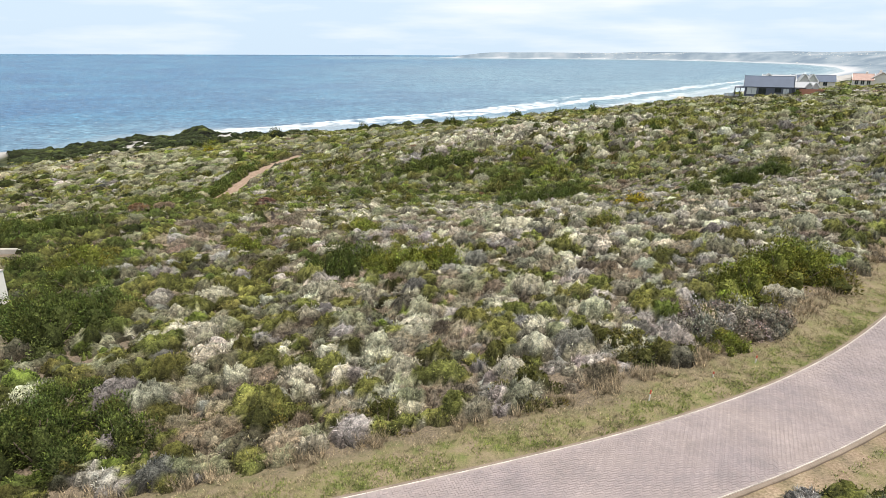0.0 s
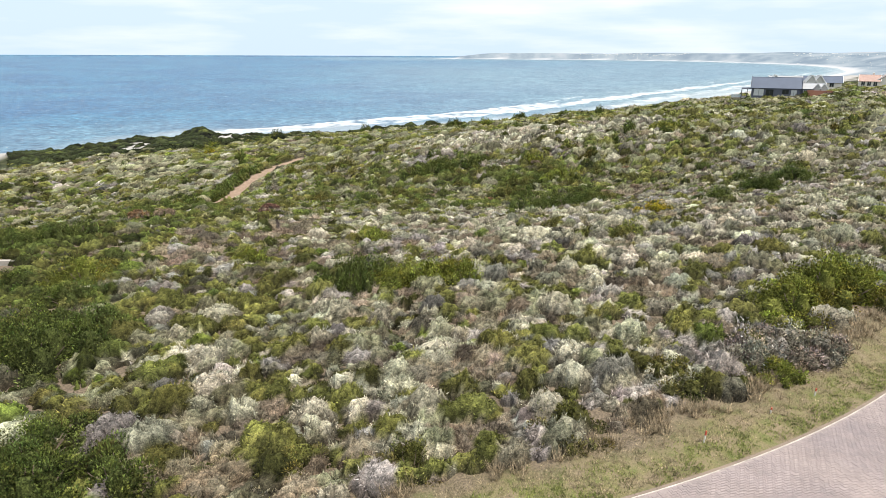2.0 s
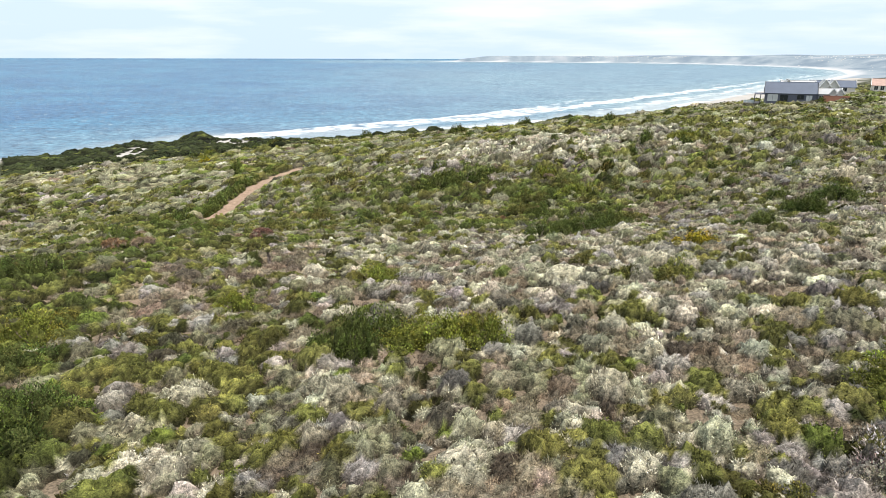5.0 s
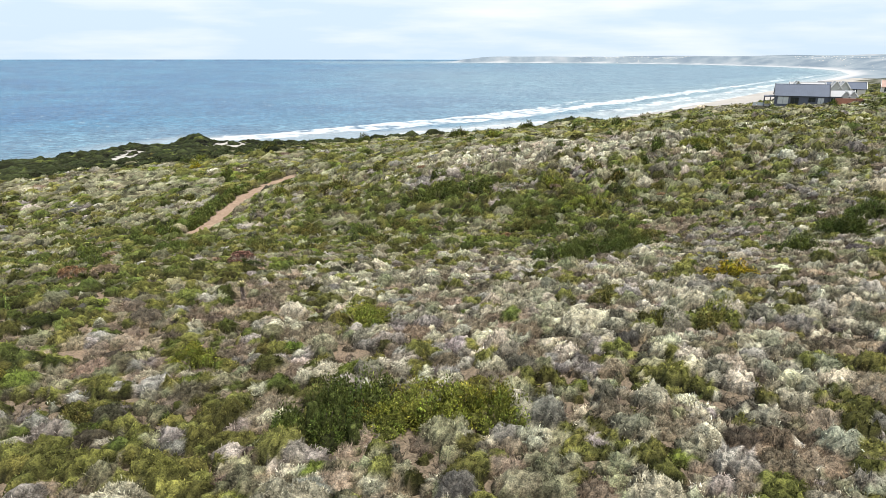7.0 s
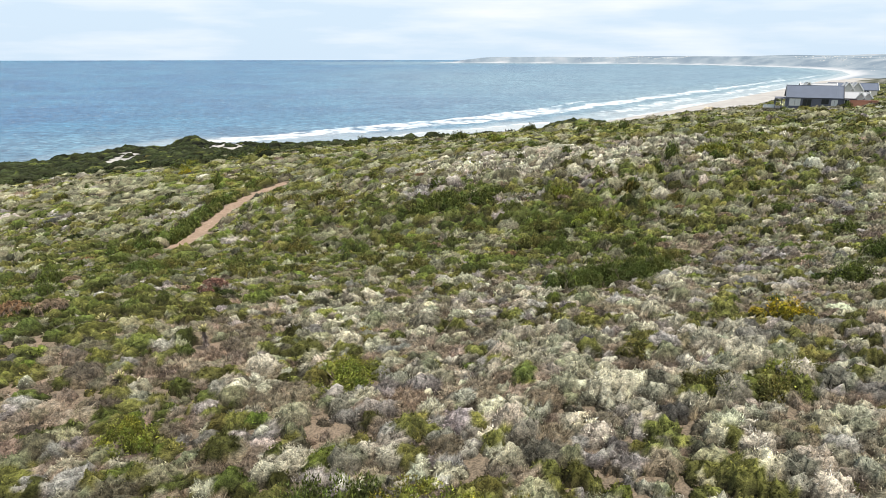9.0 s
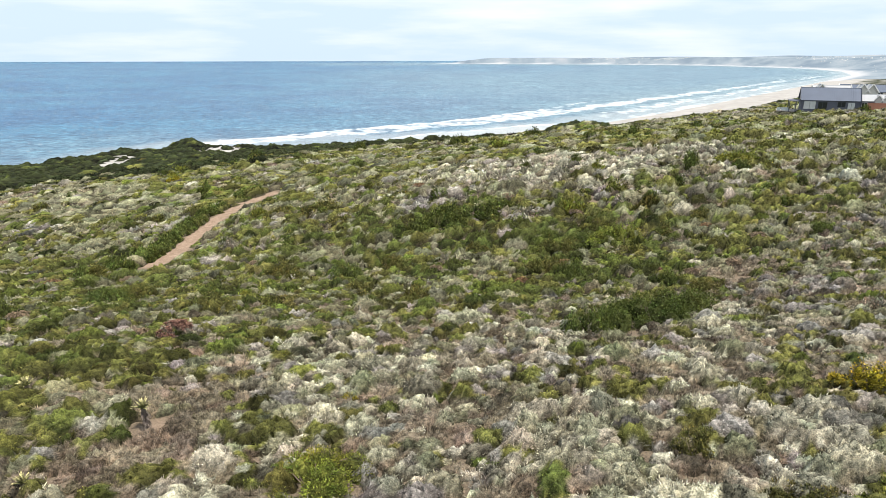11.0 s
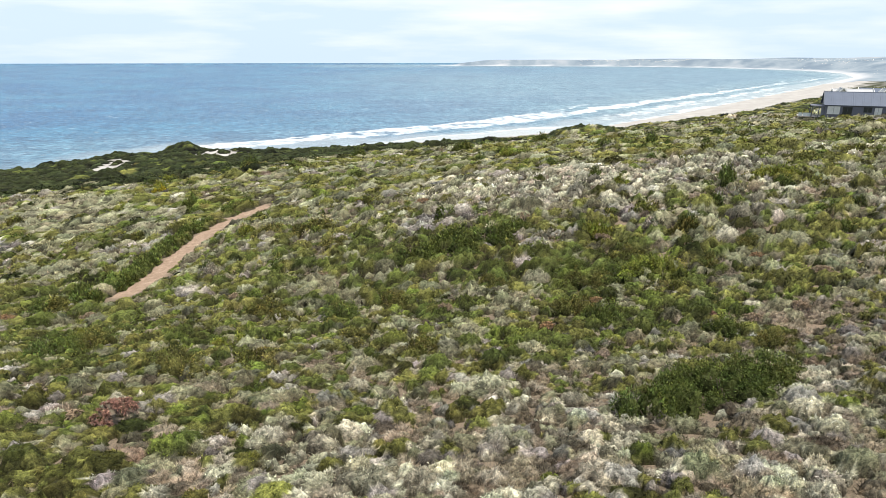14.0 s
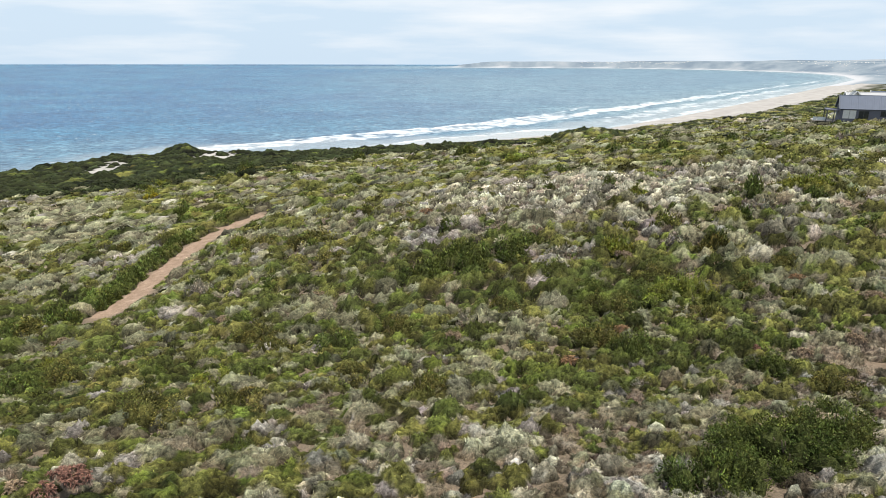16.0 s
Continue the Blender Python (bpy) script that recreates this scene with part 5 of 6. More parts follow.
for ax_, ay_, ar, tone in ((23.1, 104.8, 0.6, RED), (31.5, 104.2, 0.9, TAN), (18.2, 129.2, 1.2, TAN), (-7.4, 160.0, 1.3, RUST), (26.3, 102.6, 0.8, TAN), (7.3, 104.8, 0.7, RUST), (-59.5, 120.5, 1.2, RUST), (-44, 92, 1.1, TAN), (-27.2, 83.5, 0.4, TAN),
                           (-12, 118, 0.7, TAN), (-3, 112, 0.8, TAN), (3, 121, 0.7, RUST), (13.5, 111, 0.7, RUST), (28, 124, 0.8, TAN), (38, 112, 1.0, TAN), (34, 118, 0.8, RUST), (-20, 128, 0.8, TAN), (-30, 122, 0.7, TAN), (-47, 118, 0.9, TAN), (9, 142, 1.0, TAN)):
    aloe_clump(ax_, ay_, ar, *tone, "mound of dry brown aloe rosettes in scrub", int(8 + 16 * ar))

# ---- road, kerbs, verge ----
PAVER = plain("fired clay paver", (0.25, 0.213, 0.206), 0.85, scale=3, spread=0.18)
_pn, _pl = PAVER.node_tree.nodes, PAVER.node_tree.links
_pb = _pn["Principled BSDF"]
_base = _pb.inputs["Base Color"].links[0].from_socket
_info, _geo = _pn.new("ShaderNodeObjectInfo"), _pn.new("ShaderNodeNewGeometry")
_sum = _pn.new("ShaderNodeMath")
_sum.operation = "ADD"
_pl.new(_info.outputs["Random"], _sum.inputs[0])
_pl.new(_geo.outputs["Random Per Island"], _sum.inputs[1])
_frac = _pn.new("ShaderNodeMath")
_frac.operation = "FRACT"
_pl.new(_sum.outputs[0], _frac.inputs[0])
_vary = ramp(_pn, _pl, _frac.outputs[0], [(0.0, (0.92, 0.92, 0.92)), (1.0, (1.07, 1.05, 1.04))])
_stain = ramp(_pn, _pl, noise_node(_pn, _pl, 0.35, 5, _geo.outputs["Position"]).outputs["Fac"], [(0.35, (0.88, 0.87, 0.89)), (0.68, (1.1, 1.07, 1.03))])
_c = mixed(_pn, _pl, 1.0, _base, _vary.outputs["Color"], "MULTIPLY")
_c = mixed(_pn, _pl, 1.0, _c, _stain.outputs["Color"], "MULTIPLY")
_pl.new(_c, _pb.inputs["Base Color"])
JOINT = plain("jointing sand", (0.26, 0.22, 0.205), 0.95, scale=8)
CONCRETE = plain("weathered concrete", (0.36, 0.33, 0.29), 0.9, scale=4)
DIRTY = plain("soil-stained concrete", (0.19, 0.148, 0.113), 0.95, scale=3, spread=0.3)
KERB_WHITE = plain("worn white kerb paint", (0.47, 0.42, 0.37), 0.85, scale=5, spread=0.5)


def road_z(x, y):
    return floor_z(x, y) - 0.02


rs = np.arange(-46, 62, 0.5)
rx_, ry_, rh_ = road_edge(rs)
across = np.linspace(0.0, ROAD_W, 7)
bxs = rx_[:, None] + np.sin(rh_)[:, None] * across
bys = ry_[:, None] - np.cos(rh_)[:, None] * across
bzs = road_z(bxs.ravel(), bys.ravel()) - 0.006
ii = np.arange(bxs.size).reshape(bxs.shape)
quads = np.stack([ii[:-1, :-1], ii[:-1, 1:], ii[1:, 1:], ii[1:, :-1]], -1).reshape(-1, 4)
road = tagged(new("road", mesh_of("road", np.c_[bxs.ravel(), bys.ravel(), bzs], quads, JOINT, True)), "pinkish clay-paved estate road with herringbone bond", "road", kind="structure")

# herringbone of 220 x 110 mm pavers
U = 0.112
gi, gj = np.meshgrid(np.arange(-100, 620), np.arange(-520, 300), indexing="ij")
gi, gj = gi.ravel(), gj.ravel()
flat = (gi - gj) % 4 == 0
tall = (gi - gj) % 4 == 3
cxs = np.r_[(gi[flat] + 1.0) * U, (gi[tall] + 0.5) * U]
cys = np.r_[(gj[flat] + 0.5) * U, (gj[tall] + 1.0) * U]
turned = np.r_[np.zeros(flat.sum()), np.ones(tall.sum())]
LAY = radians(20)
wx, wy = math.cos(LAY) * cxs - math.sin(LAY) * cys, math.sin(LAY) * cxs + math.cos(LAY) * cys + 10.0
keep = (wx > -9) & (wx < 44) & (wy > 8) & (wy < 46)
wx, wy, turned = wx[keep], wy[keep], turned[keep]
dd = off_road(wx, wy)
keep = (dd < -0.10) & (dd > -ROAD_W + 0.10)
wx, wy, turned = wx[keep], wy[keep], turned[keep]
wz = road_z(wx, wy)
BX = np.array([(-1, -1, -1), (1, -1, -1), (1, 1, -1), (-1, 1, -1), (-0.97, -0.94, 1), (0.97, -0.94, 1), (0.97, 0.94, 1), (-0.97, 0.94, 1)]) * (0.108, 0.053, 0.02)
BF = np.array([(4, 5, 6, 7), (0, 1, 5, 4), (1, 2, 6, 5), (2, 3, 7, 6), (3, 0, 4, 7)])
near = np.argsort(np.hypot(wx - 9.0, wy - 18.5))
single, rest = near[:300], near[300:]
prng = np.random.RandomState(9)
ang = LAY + turned * math.pi / 2 + prng.normal(0, 0.012, len(wx))
lift = prng.normal(-0.012, 0.003, len(wx))
ca, sn = np.cos(ang[rest])[:, None], np.sin(ang[rest])[:, None]
vv = np.stack([ca * BX[:, 0] - sn * BX[:, 1] + wx[rest][:, None], sn * BX[:, 0] + ca * BX[:, 1] + wy[rest][:, None], BX[:, 2] + (wz + lift)[rest][:, None]], -1).reshape(-1, 3)
ff = (BF[None] + (np.arange(len(rest)) * 8)[:, None, None]).reshape(-1, 4)
field = new("paver_field", mesh_of("paver_field", vv, ff, PAVER))
field.parent = road
tagged(field, "pinkish-grey herringbone clay pavers", kind="stuff")
paver_me = mesh_of("paver", BX, BF, PAVER)


def kerb(s0, s1, inset, width, top, mat, parent, name):
    """One kerb stone along the road's edge between s0 and s1."""
    bm = bmesh.new()
    ex, ey, eh = road_edge(np.linspace(s0 + 0.006, s1 - 0.006, 3))
    prof = np.array([(inset, -0.15), (inset, top - 0.015), (inset + 0.015, top), (inset + width - 0.015, top), (inset + width, top - 0.015), (inset + width, -0.15)])
    qx, qy = ex[:, None] - np.sin(eh)[:, None] * prof[:, 0], ey[:, None] + np.cos(eh)[:, None] * prof[:, 0]
    qz = road_z(qx.ravel(), qy.ravel()).reshape(qx.shape) + prof[:, 1]
    rows = [[bm.verts.new((qx[i, j], qy[i, j], qz[i, j])) for j in range(6)] for i in range(3)]
    for a, b in zip(rows, rows[1:]):
        for k in range(5):
            bm.faces.new((a[k], b[k], b[k + 1], a[k + 1]))
    bm.faces.new(rows[0]), bm.faces.new(rows[-1][::-1])
    bmesh.ops.recalc_face_normals(bm, faces=bm.faces[:])
    return part(name, bm, mat, parent)


outer = tagged(new("kerb_outer"), "white-painted concrete kerb along the road edge", "kerb", kind="structure")
inner = tagged(new("kerb_inner"), "white-edged concrete drainage channel beside the road", "kerb", kind="structure")
for k in range(-45, 50):
    kerb(k, k + 1, 0.0, 0.045, 0.025, KERB_WHITE, outer, "kerb_stone")
    kerb(k, k + 1, 0.05, 0.15, 0.0, DIRTY, outer, "haunch")
    if k > -45:
        kerb(k, k + 1, -ROAD_W - 0.04, 0.04, 0.012, KERB_WHITE, inner, "kerb_stone")
        kerb(k, k + 1, -ROAD_W - 0.20, 0.155, -0.01, DIRTY, inner, "channel_block")
        kerb(k, k + 1, -ROAD_W - 0.24, 0.035, 0.004, DIRTY, inner, "edge_stone")

# grass of the verge
grng = np.random.RandomState(77)
qs, qd = grng.uniform(-14, 52, 24000), np.abs(grng.normal(1.2, 1.5, 24000)) + 0.28
ins = grng.uniform(size=24000) < 0.2
qd = np.where(ins, -ROAD_W - 0.5 - qd * 1.2, qd)
hx, hy, hh = road_edge(qs)
tx, ty = hx - np.sin(hh) * qd, hy + np.cos(hh) * qd
ok = (waves(tx, ty, 3.0, 90) + 0.5 * waves(tx, ty, 0.9, 91) + grng.normal(0, 0.4, len(tx)) > -0.35) & (qd < 4.8)
tx, ty = tx[ok], ty[ok]
tz = floor_z(tx, ty) - 0.06
nb = 5
gv = np.zeros((len(tx), nb, 3, 3))
ga = grng.uniform(0, 6.283, (len(tx), nb))
gl = grng.uniform(0.05, 0.14, (len(tx), nb))
ox, oy = grng.normal(0, 0.07, (len(tx), nb)), grng.normal(0, 0.07, (len(tx), nb))
for c, (w, up, out) in enumerate(((-0.014, 0, 0), (0.014, 0, 0), (0, 0.8, 0.8))):
    gv[:, :, c, 0] = tx[:, None] + ox - np.sin(ga) * w + np.cos(ga) * gl * out
    gv[:, :, c, 1] = ty[:, None] + oy + np.cos(ga) * w + np.sin(ga) * gl * out
    gv[:, :, c, 2] = tz[:, None] + gl * up
gm = mesh_of("verge_grass", gv.reshape(-1, 3), np.arange(gv.size // 3).reshape(-1, 3), LEAVES)
gt = np.where((waves(tx, ty, 2.2, 95) + grng.normal(0, 0.35, len(tx)) > 0.75 * off_road(tx, ty) - 1.0)[:, None], np.array([[0.15, 0.175, 0.05]]), np.array([[0.255, 0.21, 0.135]])) * grng.uniform(0.8, 1.2, (len(tx), 1))
paint(gm, "tint", np.repeat(gt, nb * 3, 0))
tagged(new("verge_grass", gm), "short patchy green and straw verge grass", "grass", kind="stuff")

# straw tufts where the verge meets the scrub
us, ud = grng.uniform(-14, 48, 1500), grng.normal(3.5, 0.4, 1500)
hx, hy, hh = road_edge(us)
ux, uy = hx - np.sin(hh) * ud, hy + np.cos(hh) * ud
ok = waves(ux, uy, 2.6, 97) > -0.1
ux, uy = ux[ok], uy[ok]
uz = floor_z(ux, uy) - 0.06
sv = np.zeros((len(ux), 14, 3, 3))
ua, ul = grng.uniform(0, 6.283, (len(ux), 14)), grng.uniform(0.3, 0.72, (len(ux), 14))
for c, (w, up, out) in enumerate(((-0.011, 0, 0), (0.011, 0, 0), (0, 0.9, 0.5))):
    sv[:, :, c, 0] = ux[:, None] - np.sin(ua) * w + np.cos(ua) * (0.05 + ul * out)
    sv[:, :, c, 1] = uy[:, None] + np.cos(ua) * w + np.sin(ua) * (0.05 + ul * out)
    sv[:, :, c, 2] = uz[:, None] + ul * up
tuft_me = mesh_of("straw_tufts", sv.reshape(-1, 3), np.arange(sv.size // 3).reshape(-1, 3), LEAVES)
paint(tuft_me, "tint", np.repeat(np.array([[0.33, 0.265, 0.18]]) * grng.uniform(0.7, 1.2, (len(ux), 1)), 42, 0))
tagged(new("straw_tufts", tuft_me), "dry straw-coloured grass tufts along the verge", "grass", kind="stuff")

# survey pegs
WOOD = plain("whitewashed peg wood", (0.7, 0.66, 0.58), 0.8, scale=30)
RED_PAINT = plain("red peg paint", (0.5, 0.09, 0.05), 0.6, scale=30)
for px_, py_, hgt in ((10.7, 23.55, 0.56), (17.3, 27.2, 0.4), (14.5, 25.7, 0.3)):
    peg = new("survey_peg")
    bm = bmesh.new()
    box(bm, -0.024, -0.024, -0.1, 0.024, 0.024, hgt * 0.62)
    part("stake", bevelled(bm, 0.004), WOOD, peg)
    bm = bmesh.new()
    box(bm, -0.027, -0.027, hgt * 0.62, 0.027, 0.027, hgt)
    part("painted_tip", bevelled(bm, 0.004), RED_PAINT, peg, "red painted tip")
    peg.matrix_basis = pose(px_, py_, float(floor_z(np.array([px_]), np.array([py_]))[0]) - 0.05, 2, 3, 20)
    tagged(peg, "white wooden survey peg with red painted top", "peg", "survey pegs on the verge")

# ---- buildings ----
PLASTER = plain("white plaster", (0.68, 0.66, 0.61), 0.85, scale=1.5, spread=0.08)
CREAM = plain("cream plaster", (0.78, 0.71, 0.62), 0.85, scale=1.5, spread=0.1)
SLATE = plain("blue-grey roof sheeting", (0.072, 0.093, 0.135), 0.65, scale=1.2, spread=0.12)
GREY_ROOF = plain("pale grey roof sheeting", (0.34, 0.35, 0.36), 0.55, scale=1.2, spread=0.12)
TERRACOTTA = plain("terracotta roof tiles", (0.36, 0.245, 0.205), 0.8, scale=2.5, spread=0.2)
BRICK = plain("red-brown face brick", (0.38, 0.17, 0.11), 0.85, scale=3, spread=0.15)
CLADDING = plain("blue-grey wall cladding", (0.105, 0.11, 0.14), 0.7, scale=1.5, spread=0.12)
WHITE_TRIM = plain("white painted timber", (0.8, 0.79, 0.76), 0.6, scale=3, spread=0.06)
DARK_TRIM = plain("charcoal aluminium", (0.05, 0.055, 0.065), 0.45, scale=4, spread=0.1)
BLIND = plain("pale curtain cloth", (0.6, 0.6, 0.58), 0.9, scale=5, spread=0.1)


def glass(name, tint):
    m, n, l, b = material(name)
    b.inputs["Base Color"].default_value = (*tint, 1)
    b.inputs["Roughness"].default_value = 0.04
    b.inputs["Specular IOR Level"].default_value = 0.7
    wavy = noise_node(n, l, 0.7, 2)
    bumped(n, l, b, wavy.outputs["Fac"], 0.05, 0.2)
    return m


GLASS = glass("window glass", (0.03, 0.035, 0.04))
CLEAR = glass("pale balustrade glass", (0.45, 0.5, 0.52))


def slab(bm, a, b, c, d, thick):
    """A roof slope with thickness from its four corners."""
    n = (Vector(b) - Vector(a)).cross(Vector(d) - Vector(a)).normalized() * thick
    top = [bm.verts.new(p) for p in (a, b, c, d)]
    low = [bm.verts.new(Vector(p) - n) for p in (a, b, c, d)]
    bm.faces.new(top), bm.faces.new(low[::-1])
    for k in range(4):
        bm.faces.new((top[k], low[k], low[(k + 1) % 4], top[(k + 1) % 4]))


def gable_house(label, x, y, yaw, length, depth, wall_top, ridge, base, wall_mat, roof_mat, trim, openings, chimney=None, ribs=False):
    """A house with its ridge along local x; the front is at local y = -depth/2. openings: (x0, x1, z0, z1, pane material)."""
    root = new("house")
    hx_, hy_ = length / 2, depth / 2
    bm = bmesh.new()
    box(bm, -hx_, -hy_, base - 1.5, hx_, hy_, wall_top)
    for sx_ in (-1, 1):
        v = [bm.verts.new(p) for p in ((sx_ * hx_, -hy_, wall_top), (sx_ * hx_, hy_, wall_top), (sx_ * hx_, 0, ridge - 0.25), (sx_ * (hx_ - 0.25), -hy_, wall_top), (sx_ * (hx_ - 0.25), hy_, wall_top), (sx_ * (hx_ - 0.25), 0, ridge - 0.25))]
        bm.faces.new((v[0], v[1], v[2])), bm.faces.new((v[3], v[5], v[4])), bm.faces.new((v[0], v[2], v[5], v[3])), bm.faces.new((v[1], v[4], v[5], v[2]))
    part("wall", bm, wall_mat, root)
    o, k = 0.45, (ridge - wall_top) / hy_
    bm = bmesh.new()
    slab(bm, (-hx_ - o, -hy_ - o, wall_top - o * k), (hx_ + o, -hy_ - o, wall_top - o * k), (hx_ + o, 0, ridge), (-hx_ - o, 0, ridge), 0.18)
    slab(bm, (hx_ + o, hy_ + o, wall_top - o * k), (-hx_ - o, hy_ + o, wall_top - o * k), (-hx_ - o, 0, ridge), (hx_ + o, 0, ridge), 0.18)
    roof = part("roof", bm, roof_mat, root)
    bm = bmesh.new()
    stick(bm, (-hx_ - o, 0, ridge + 0.02), (hx_ + o, 0, ridge + 0.02), 0.12, 0.12, 6)
    part("ridge_cap", bm, roof_mat, roof)
    if ribs:
        bm = bmesh.new()
        box(bm, -0.03, 0, 0, 0.03, math.hypot(hy_ + o, (hy_ + o) * k), 0.05)
        rib_me = bpy.data.meshes.new("seam")
        bm.to_mesh(rib_me)
        bm.free()
        rib_me.materials.append(roof_mat)
        for n in range(int(length / 0.62)):
            rib = new("seam", rib_me)
            rib.parent = roof
            rib.matrix_basis = Matrix.Translation((-hx_ - o + 0.3 + 0.62 * n, -hy_ - o, wall_top - o * k)) @ Matrix.Rotation(math.atan(k), 4, "X")
    for sx_ in (-1, 1):
        bm = bmesh.new()
        e = sx_ * (hx_ + o + 0.05)
        for q in (-1, 1):
            slab(bm, (e - 0.07, q * (hy_ + o), wall_top - o * k + 0.02), (e + 0.07, q * (hy_ + o), wall_top - o * k + 0.02), (e + 0.07, 0, ridge + 0.04), (e - 0.07, 0, ridge + 0.04), 0.34 * q)
        part("barge_board", bm, trim, roof)
    for x0, x1, z0, z1, pane_mat in openings:
        bm = bmesh.new()
        for a in ((x0 - 0.08, z0 - 0.08, x1 + 0.08, z0), (x0 - 0.08, z1, x1 + 0.08, z1 + 0.08), (x0 - 0.08, z0, x0, z1), (x1, z0, x1 + 0.08, z1), ((x0 + x1) / 2 - 0.04, z0, (x0 + x1) / 2 + 0.04, z1)):
            box(bm, a[0], -hy_ - 0.08, a[1], a[2], -hy_ + 0.02, a[3])
        w = part("window", bm, trim, root)
        bm = bmesh.new()
        box(bm, x0, -hy_ - 0.045, z0, x1, -hy_ - 0.01, z1)
        part("pane", bm, pane_mat, w)
    if chimney:
        bm = bmesh.new()
        box(bm, chimney - 0.5, 0.4, wall_top, chimney + 0.5, 1.4, ridge + 1.1)
        part("chimney", bevelled(bm, 0.05), wall_mat, root)
    root.matrix_basis = pose(x, y, 0, 0, 0, yaw)
    return tagged(root, label, "house", "houses on the ridge")


HOUSE_TURN = -25.0


def beside(u, v):
    """A place u metres along the main house's ridge from its seaward end and v metres behind the ridge."""
    c, d = math.cos(radians(HOUSE_TURN)), math.sin(radians(HOUSE_TURN))
    return 124.0 + c * u - d * v, 263.5 + d * u + c * v


main = gable_house("long house with blue-grey metal roof and cladding", *beside(9.0, 0), HOUSE_TURN, 17.2, 10.0, 4.2, 7.9, 0.0, CLADDING, SLATE, DARK_TRIM,
                   [(-7.8, -4.2, 0.9, 3.5, BLIND), (-3.4, -0.8, 1.0, 3.3, GLASS), (2.4, 4.6, 1.8, 3.4, GLASS), (5.4, 7.4, 0.6, 3.3, BLIND)], ribs=True)
bm = bmesh.new()
box(bm, -12.4, -5.4, 3.3, -8.7, 3.0, 3.6)
part("veranda_roof", bevelled(bm, 0.03), CLADDING, main)
for vx_, vy_ in ((-12.2, -5.2), (-10.2, -5.2), (-12.2, 2.6)):
    bm = bmesh.new()
    box(bm, vx_ - 0.14, vy_ - 0.14, -1.2, vx_ + 0.14, vy_ + 0.14, 3.3)
    part("veranda_post", bevelled(bm, 0.02), DARK_TRIM, main)
bm = bmesh.new()
box(bm, -16.0, -5.2, -0.2, -8.7, 3.0, 0.1)
part("deck", bm, CONCRETE, main)
for x0 in (-16.0, -14.7, -13.5):
    bm = bmesh.new()
    box(bm, x0 + 0.04, -5.15, 0.1, x0 + 1.2, -5.1, 1.15)
    part("balustrade_panel", bm, CLEAR, main, "pale glass panel")
gable_house("low wing with pale grey roof and white gables", *beside(22.0, 2.5), HOUSE_TURN, 8.0, 6.0, 4.0, 5.8, 0.0, CLADDING, GREY_ROOF, WHITE_TRIM, [(-3.0, -1.6, 1.6, 3.2, GLASS)])
for gu in (23.5, 25.8):
    gable_house("white-gabled dormer bay with grey roof", *beside(gu, 1.0), HOUSE_TURN + 90, 4.0, 1.9, 4.3, 5.6, 1.0, PLASTER, GREY_ROOF, WHITE_TRIM, [])
gable_house("grey-roofed beach house with white gable trim", 157.0, 301.0, -20, 13.0, 9.0, 4.0, 7.1, 0.0, PLASTER, GREY_ROOF, WHITE_TRIM, [(-4, -2, 1.4, 3.2, GLASS), (3, 5, 1.4, 3.2, GLASS)])
for gx_, gy_ in ((150.0, 296.5), (164.5, 293.0), (167.5, 292.0)):
    gable_house("white-trimmed cross gable with grey roof", gx_, gy_, 70, 5.0, 3.6, 5.2, 7.7, 1.0, PLASTER, GREY_ROOF, WHITE_TRIM, [])
gable_house("beige house with slate-blue roof", 187.2, 326.0, -25, 19.5, 9.0, 3.6, 6.3, -0.5, CREAM, SLATE, WHITE_TRIM, [(-5, -3, 1.4, 3.2, GLASS), (1, 3, 1.4, 3.2, GLASS), (4.6, 6.4, 1.4, 3.2, GLASS)])
for gx_, gy_, gw, rise in ((223.0, 342.0, 9.0, 6.6), (231.0, 339.0, 9.0, 7.4), (246.0, 332.0, 12.0, 6.8)):
    gable_house("cream villa with terracotta tiled roof", gx_, gy_, 60 if gx_ == 231.0 else -30, gw, 9.0, rise - 2.9, rise, -0.5, CREAM, TERRACOTTA, WHITE_TRIM, [(-gw / 2 + 1, -gw / 2 + 2.6, 1.2, 3.6, GLASS), (-0.8, 0.8, 1.2, 3.6, GLASS), (gw / 2 - 2.6, gw / 2 - 1, 1.2, 3.6, GLASS)], 1.5)
yard = new("boundary_wall")
bm = bmesh.new()
box(bm, 0, -0.15, -1.5, 8.5, 0.15, 3.3)
part("wall", bm, BRICK, yard)
bm = bmesh.new()
box(bm, -0.05, -0.2, 3.3, 8.55, 0.2, 3.4)
part("coping", bevelled(bm, 0.02), BRICK, yard)
yard.matrix_basis = pose(*beside(20.0, -4.5), 0, 0, 0, HOUSE_TURN)
tagged(yard, "red-brown brick yard wall beside the house", "wall")
plant("dark", *beside(19.0, -7.0), 2.2, 1.6)
plant("dark", *beside(28.5, -5.5), 1.6, 1.6)

garden_wall = new("garden_wall")
bm = bmesh.new()
box(bm, -0.14, -11.0, -1.0, 0.14, 0.0, 3.0)
part("wall", bevelled(bm, 0.015), PLASTER, garden_wall)
bm = bmesh.new()
box(bm, -0.18, -11.04, 3.0, 0.18, 0.04, 3.08)
part("coping", bevelled(bm, 0.015), CONCRETE, garden_wall)
garden_wall.matrix_basis = pose(-29.72, 38.8, float(floor_z(np.array([-29.9]), np.array([38.8]))[0]) - 0.05, 0, 0, -14)
tagged(garden_wall, "tall white plastered boundary wall among bushes", "wall")
low_wall = new("low_wall")
bm = bmesh.new()
box(bm, -9.0, -0.2, -0.6, 0.0, 0.2, 0.55)
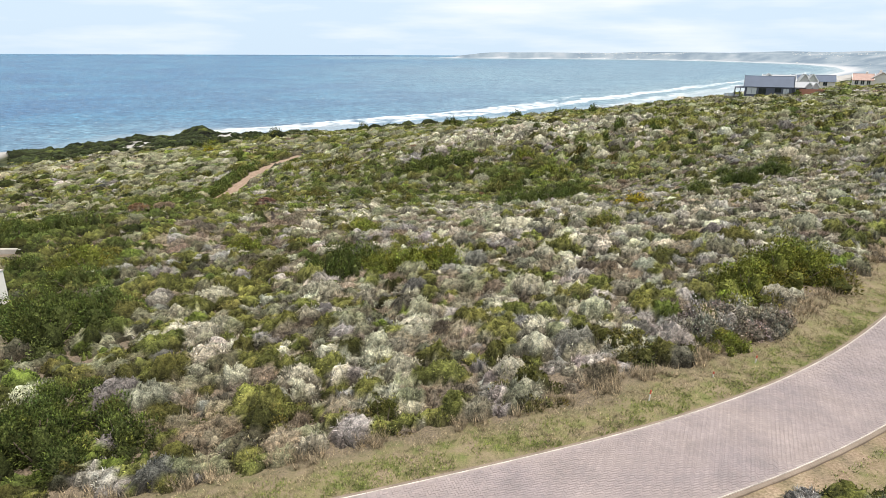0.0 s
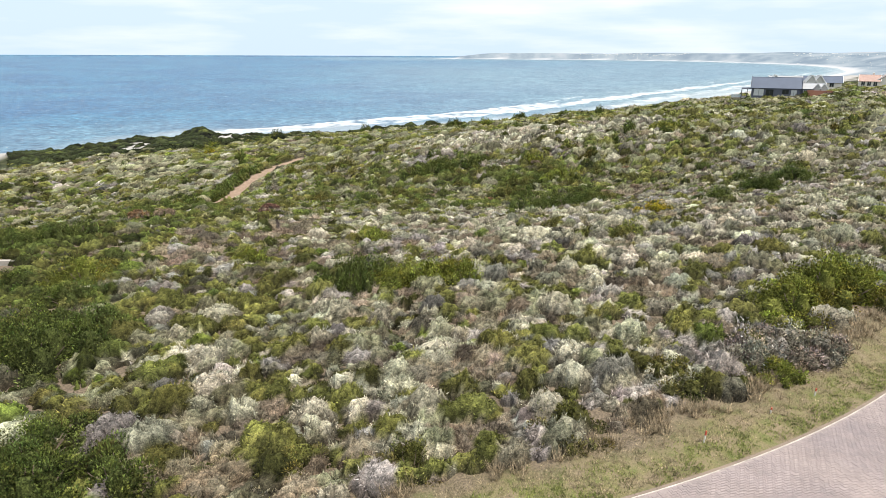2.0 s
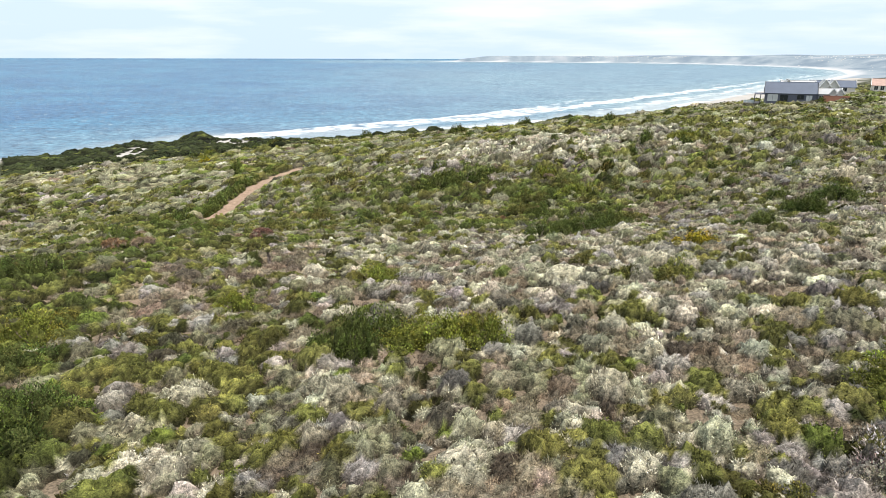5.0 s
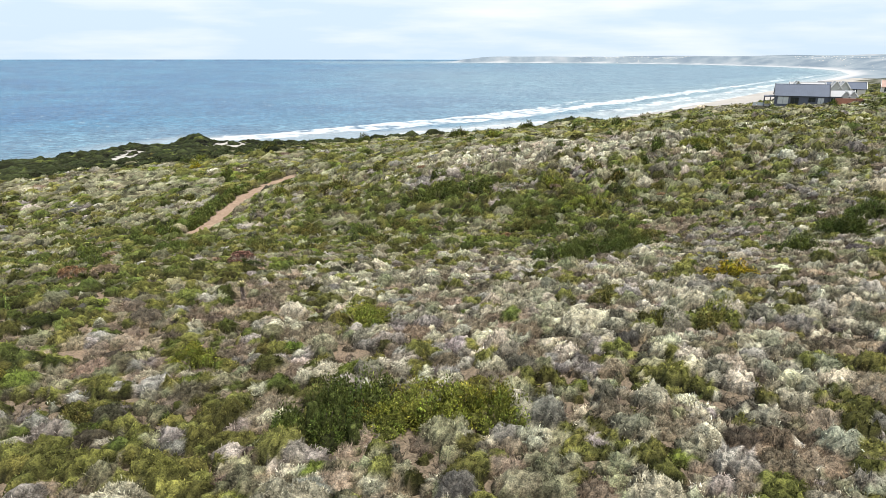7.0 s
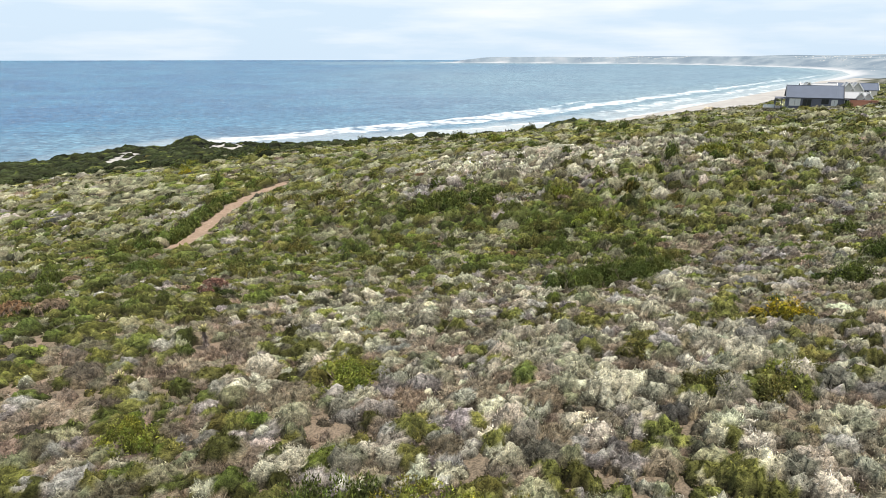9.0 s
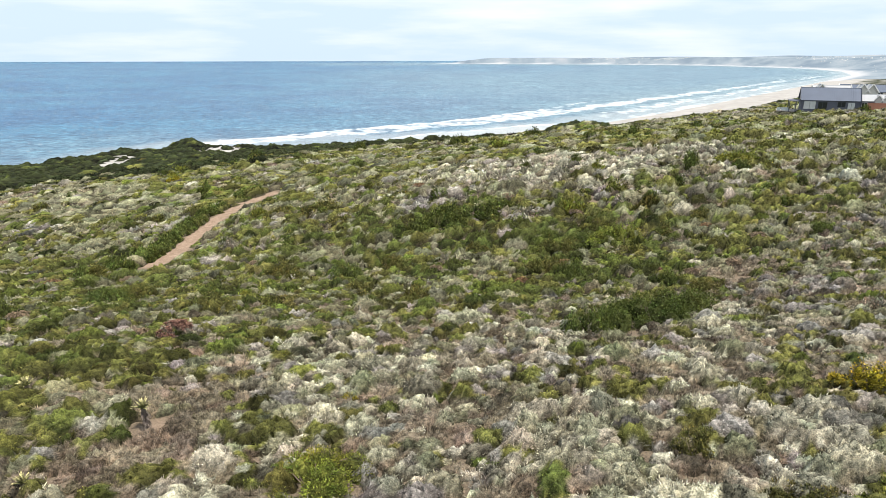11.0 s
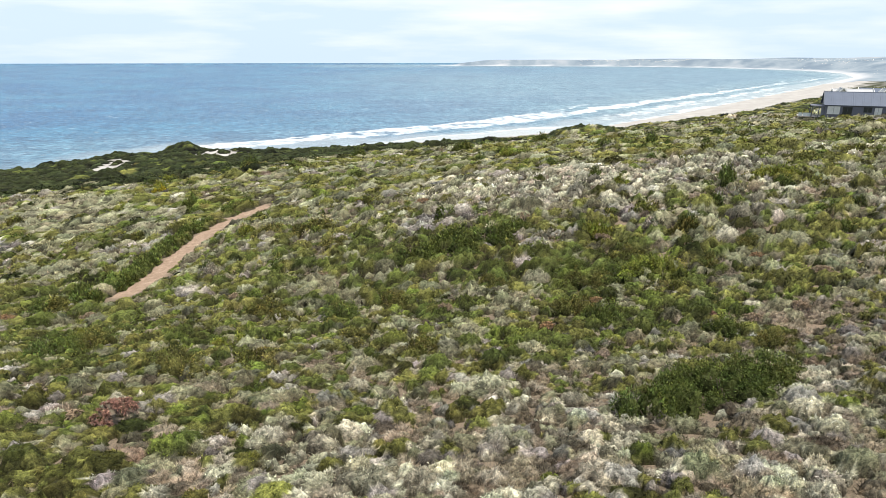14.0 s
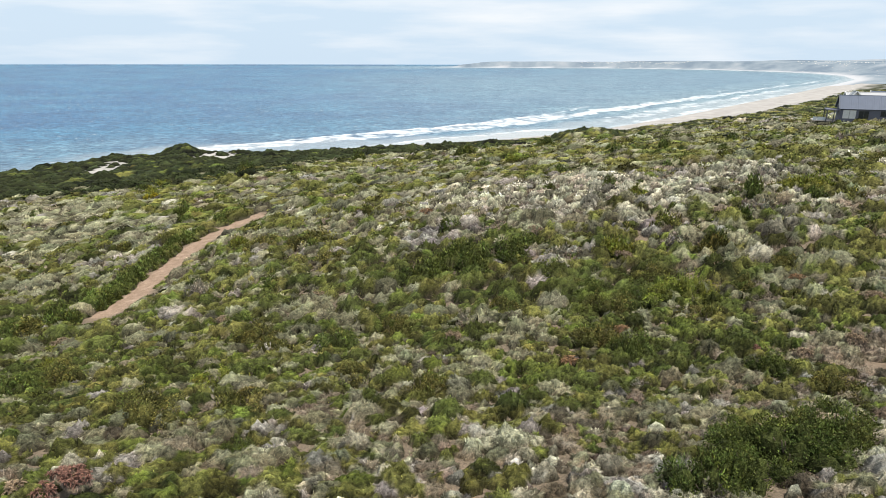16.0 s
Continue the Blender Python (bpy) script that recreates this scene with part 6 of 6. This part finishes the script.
part("wall", bevelled(bm, 0.03), CONCRETE, low_wall)
low_wall.matrix_basis = pose(-38.2, 53.6, float(floor_z(np.array([-38.2]), np.array([53.6]))[0]) - 0.2, 0, 0, 2)
tagged(low_wall, "low pale concrete wall by the track", "wall")

# ---- far town: pale houses on the hills across the bay ----
trng = np.random.RandomState(5)
tv, tf = [], []
CUBE = np.array([(-1, -1, 0), (1, -1, 0), (1, 1, 0), (-1, 1, 0), (-1, -1, 1), (1, -1, 1), (1, 1, 1), (-1, 1, 1), (-1, 0, 1.5), (1, 0, 1.5)], float)
CFACES = [(0, 1, 5), (0, 5, 4), (1, 2, 6), (1, 6, 5), (2, 3, 7), (2, 7, 6), (3, 0, 4), (3, 4, 7), (4, 5, 9), (4, 9, 8), (6, 7, 8), (6, 8, 9), (4, 8, 7), (5, 6, 9)]
for count, a0, a1, r0, r1 in ((190, 11.3, 20.5, 10200, 12400), (60, 14.0, 20.5, 9900, 10300), (110, 28.0, 35.5, 6500, 9800), (25, 33.0, 37.0, 4800, 6500)):
    a, r = np.radians(trng.uniform(a0, a1, count)), trng.uniform(r0, r1, count)
    hx1, hy1 = CENTRE[0] + r * np.sin(a), CENTRE[1] + r * np.cos(a)
    hs = inland(hx1, hy1)
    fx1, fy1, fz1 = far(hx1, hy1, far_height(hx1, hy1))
    for k in np.flatnonzero((hs > 100) & (hs < 1500)):
        sz = trng.uniform(1.3, 3.2) * (0.7 if r[k] < 7000 else 1.0)
        tf += [tuple(i + len(tv) for i in q) for q in CFACES]
        tv += [tuple(p) for p in CUBE * (sz, sz, sz * 0.7) + (fx1[k], fy1[k], fz1[k] - 1.0)]
tagged(new("backdrop_town", mesh_of("backdrop_town", np.array(tv), np.array(tf), PLASTER)), "white houses of a far town across the bay", "town", kind="structure")

# ---- the single pavers nearest the flight ----
for n in single:
    ob = new("paver", paver_me)
    ob.parent = road
    ob.matrix_basis = Matrix.Translation((wx[n], wy[n], wz[n] + lift[n])) @ Matrix.Rotation(ang[n], 4, "Z")
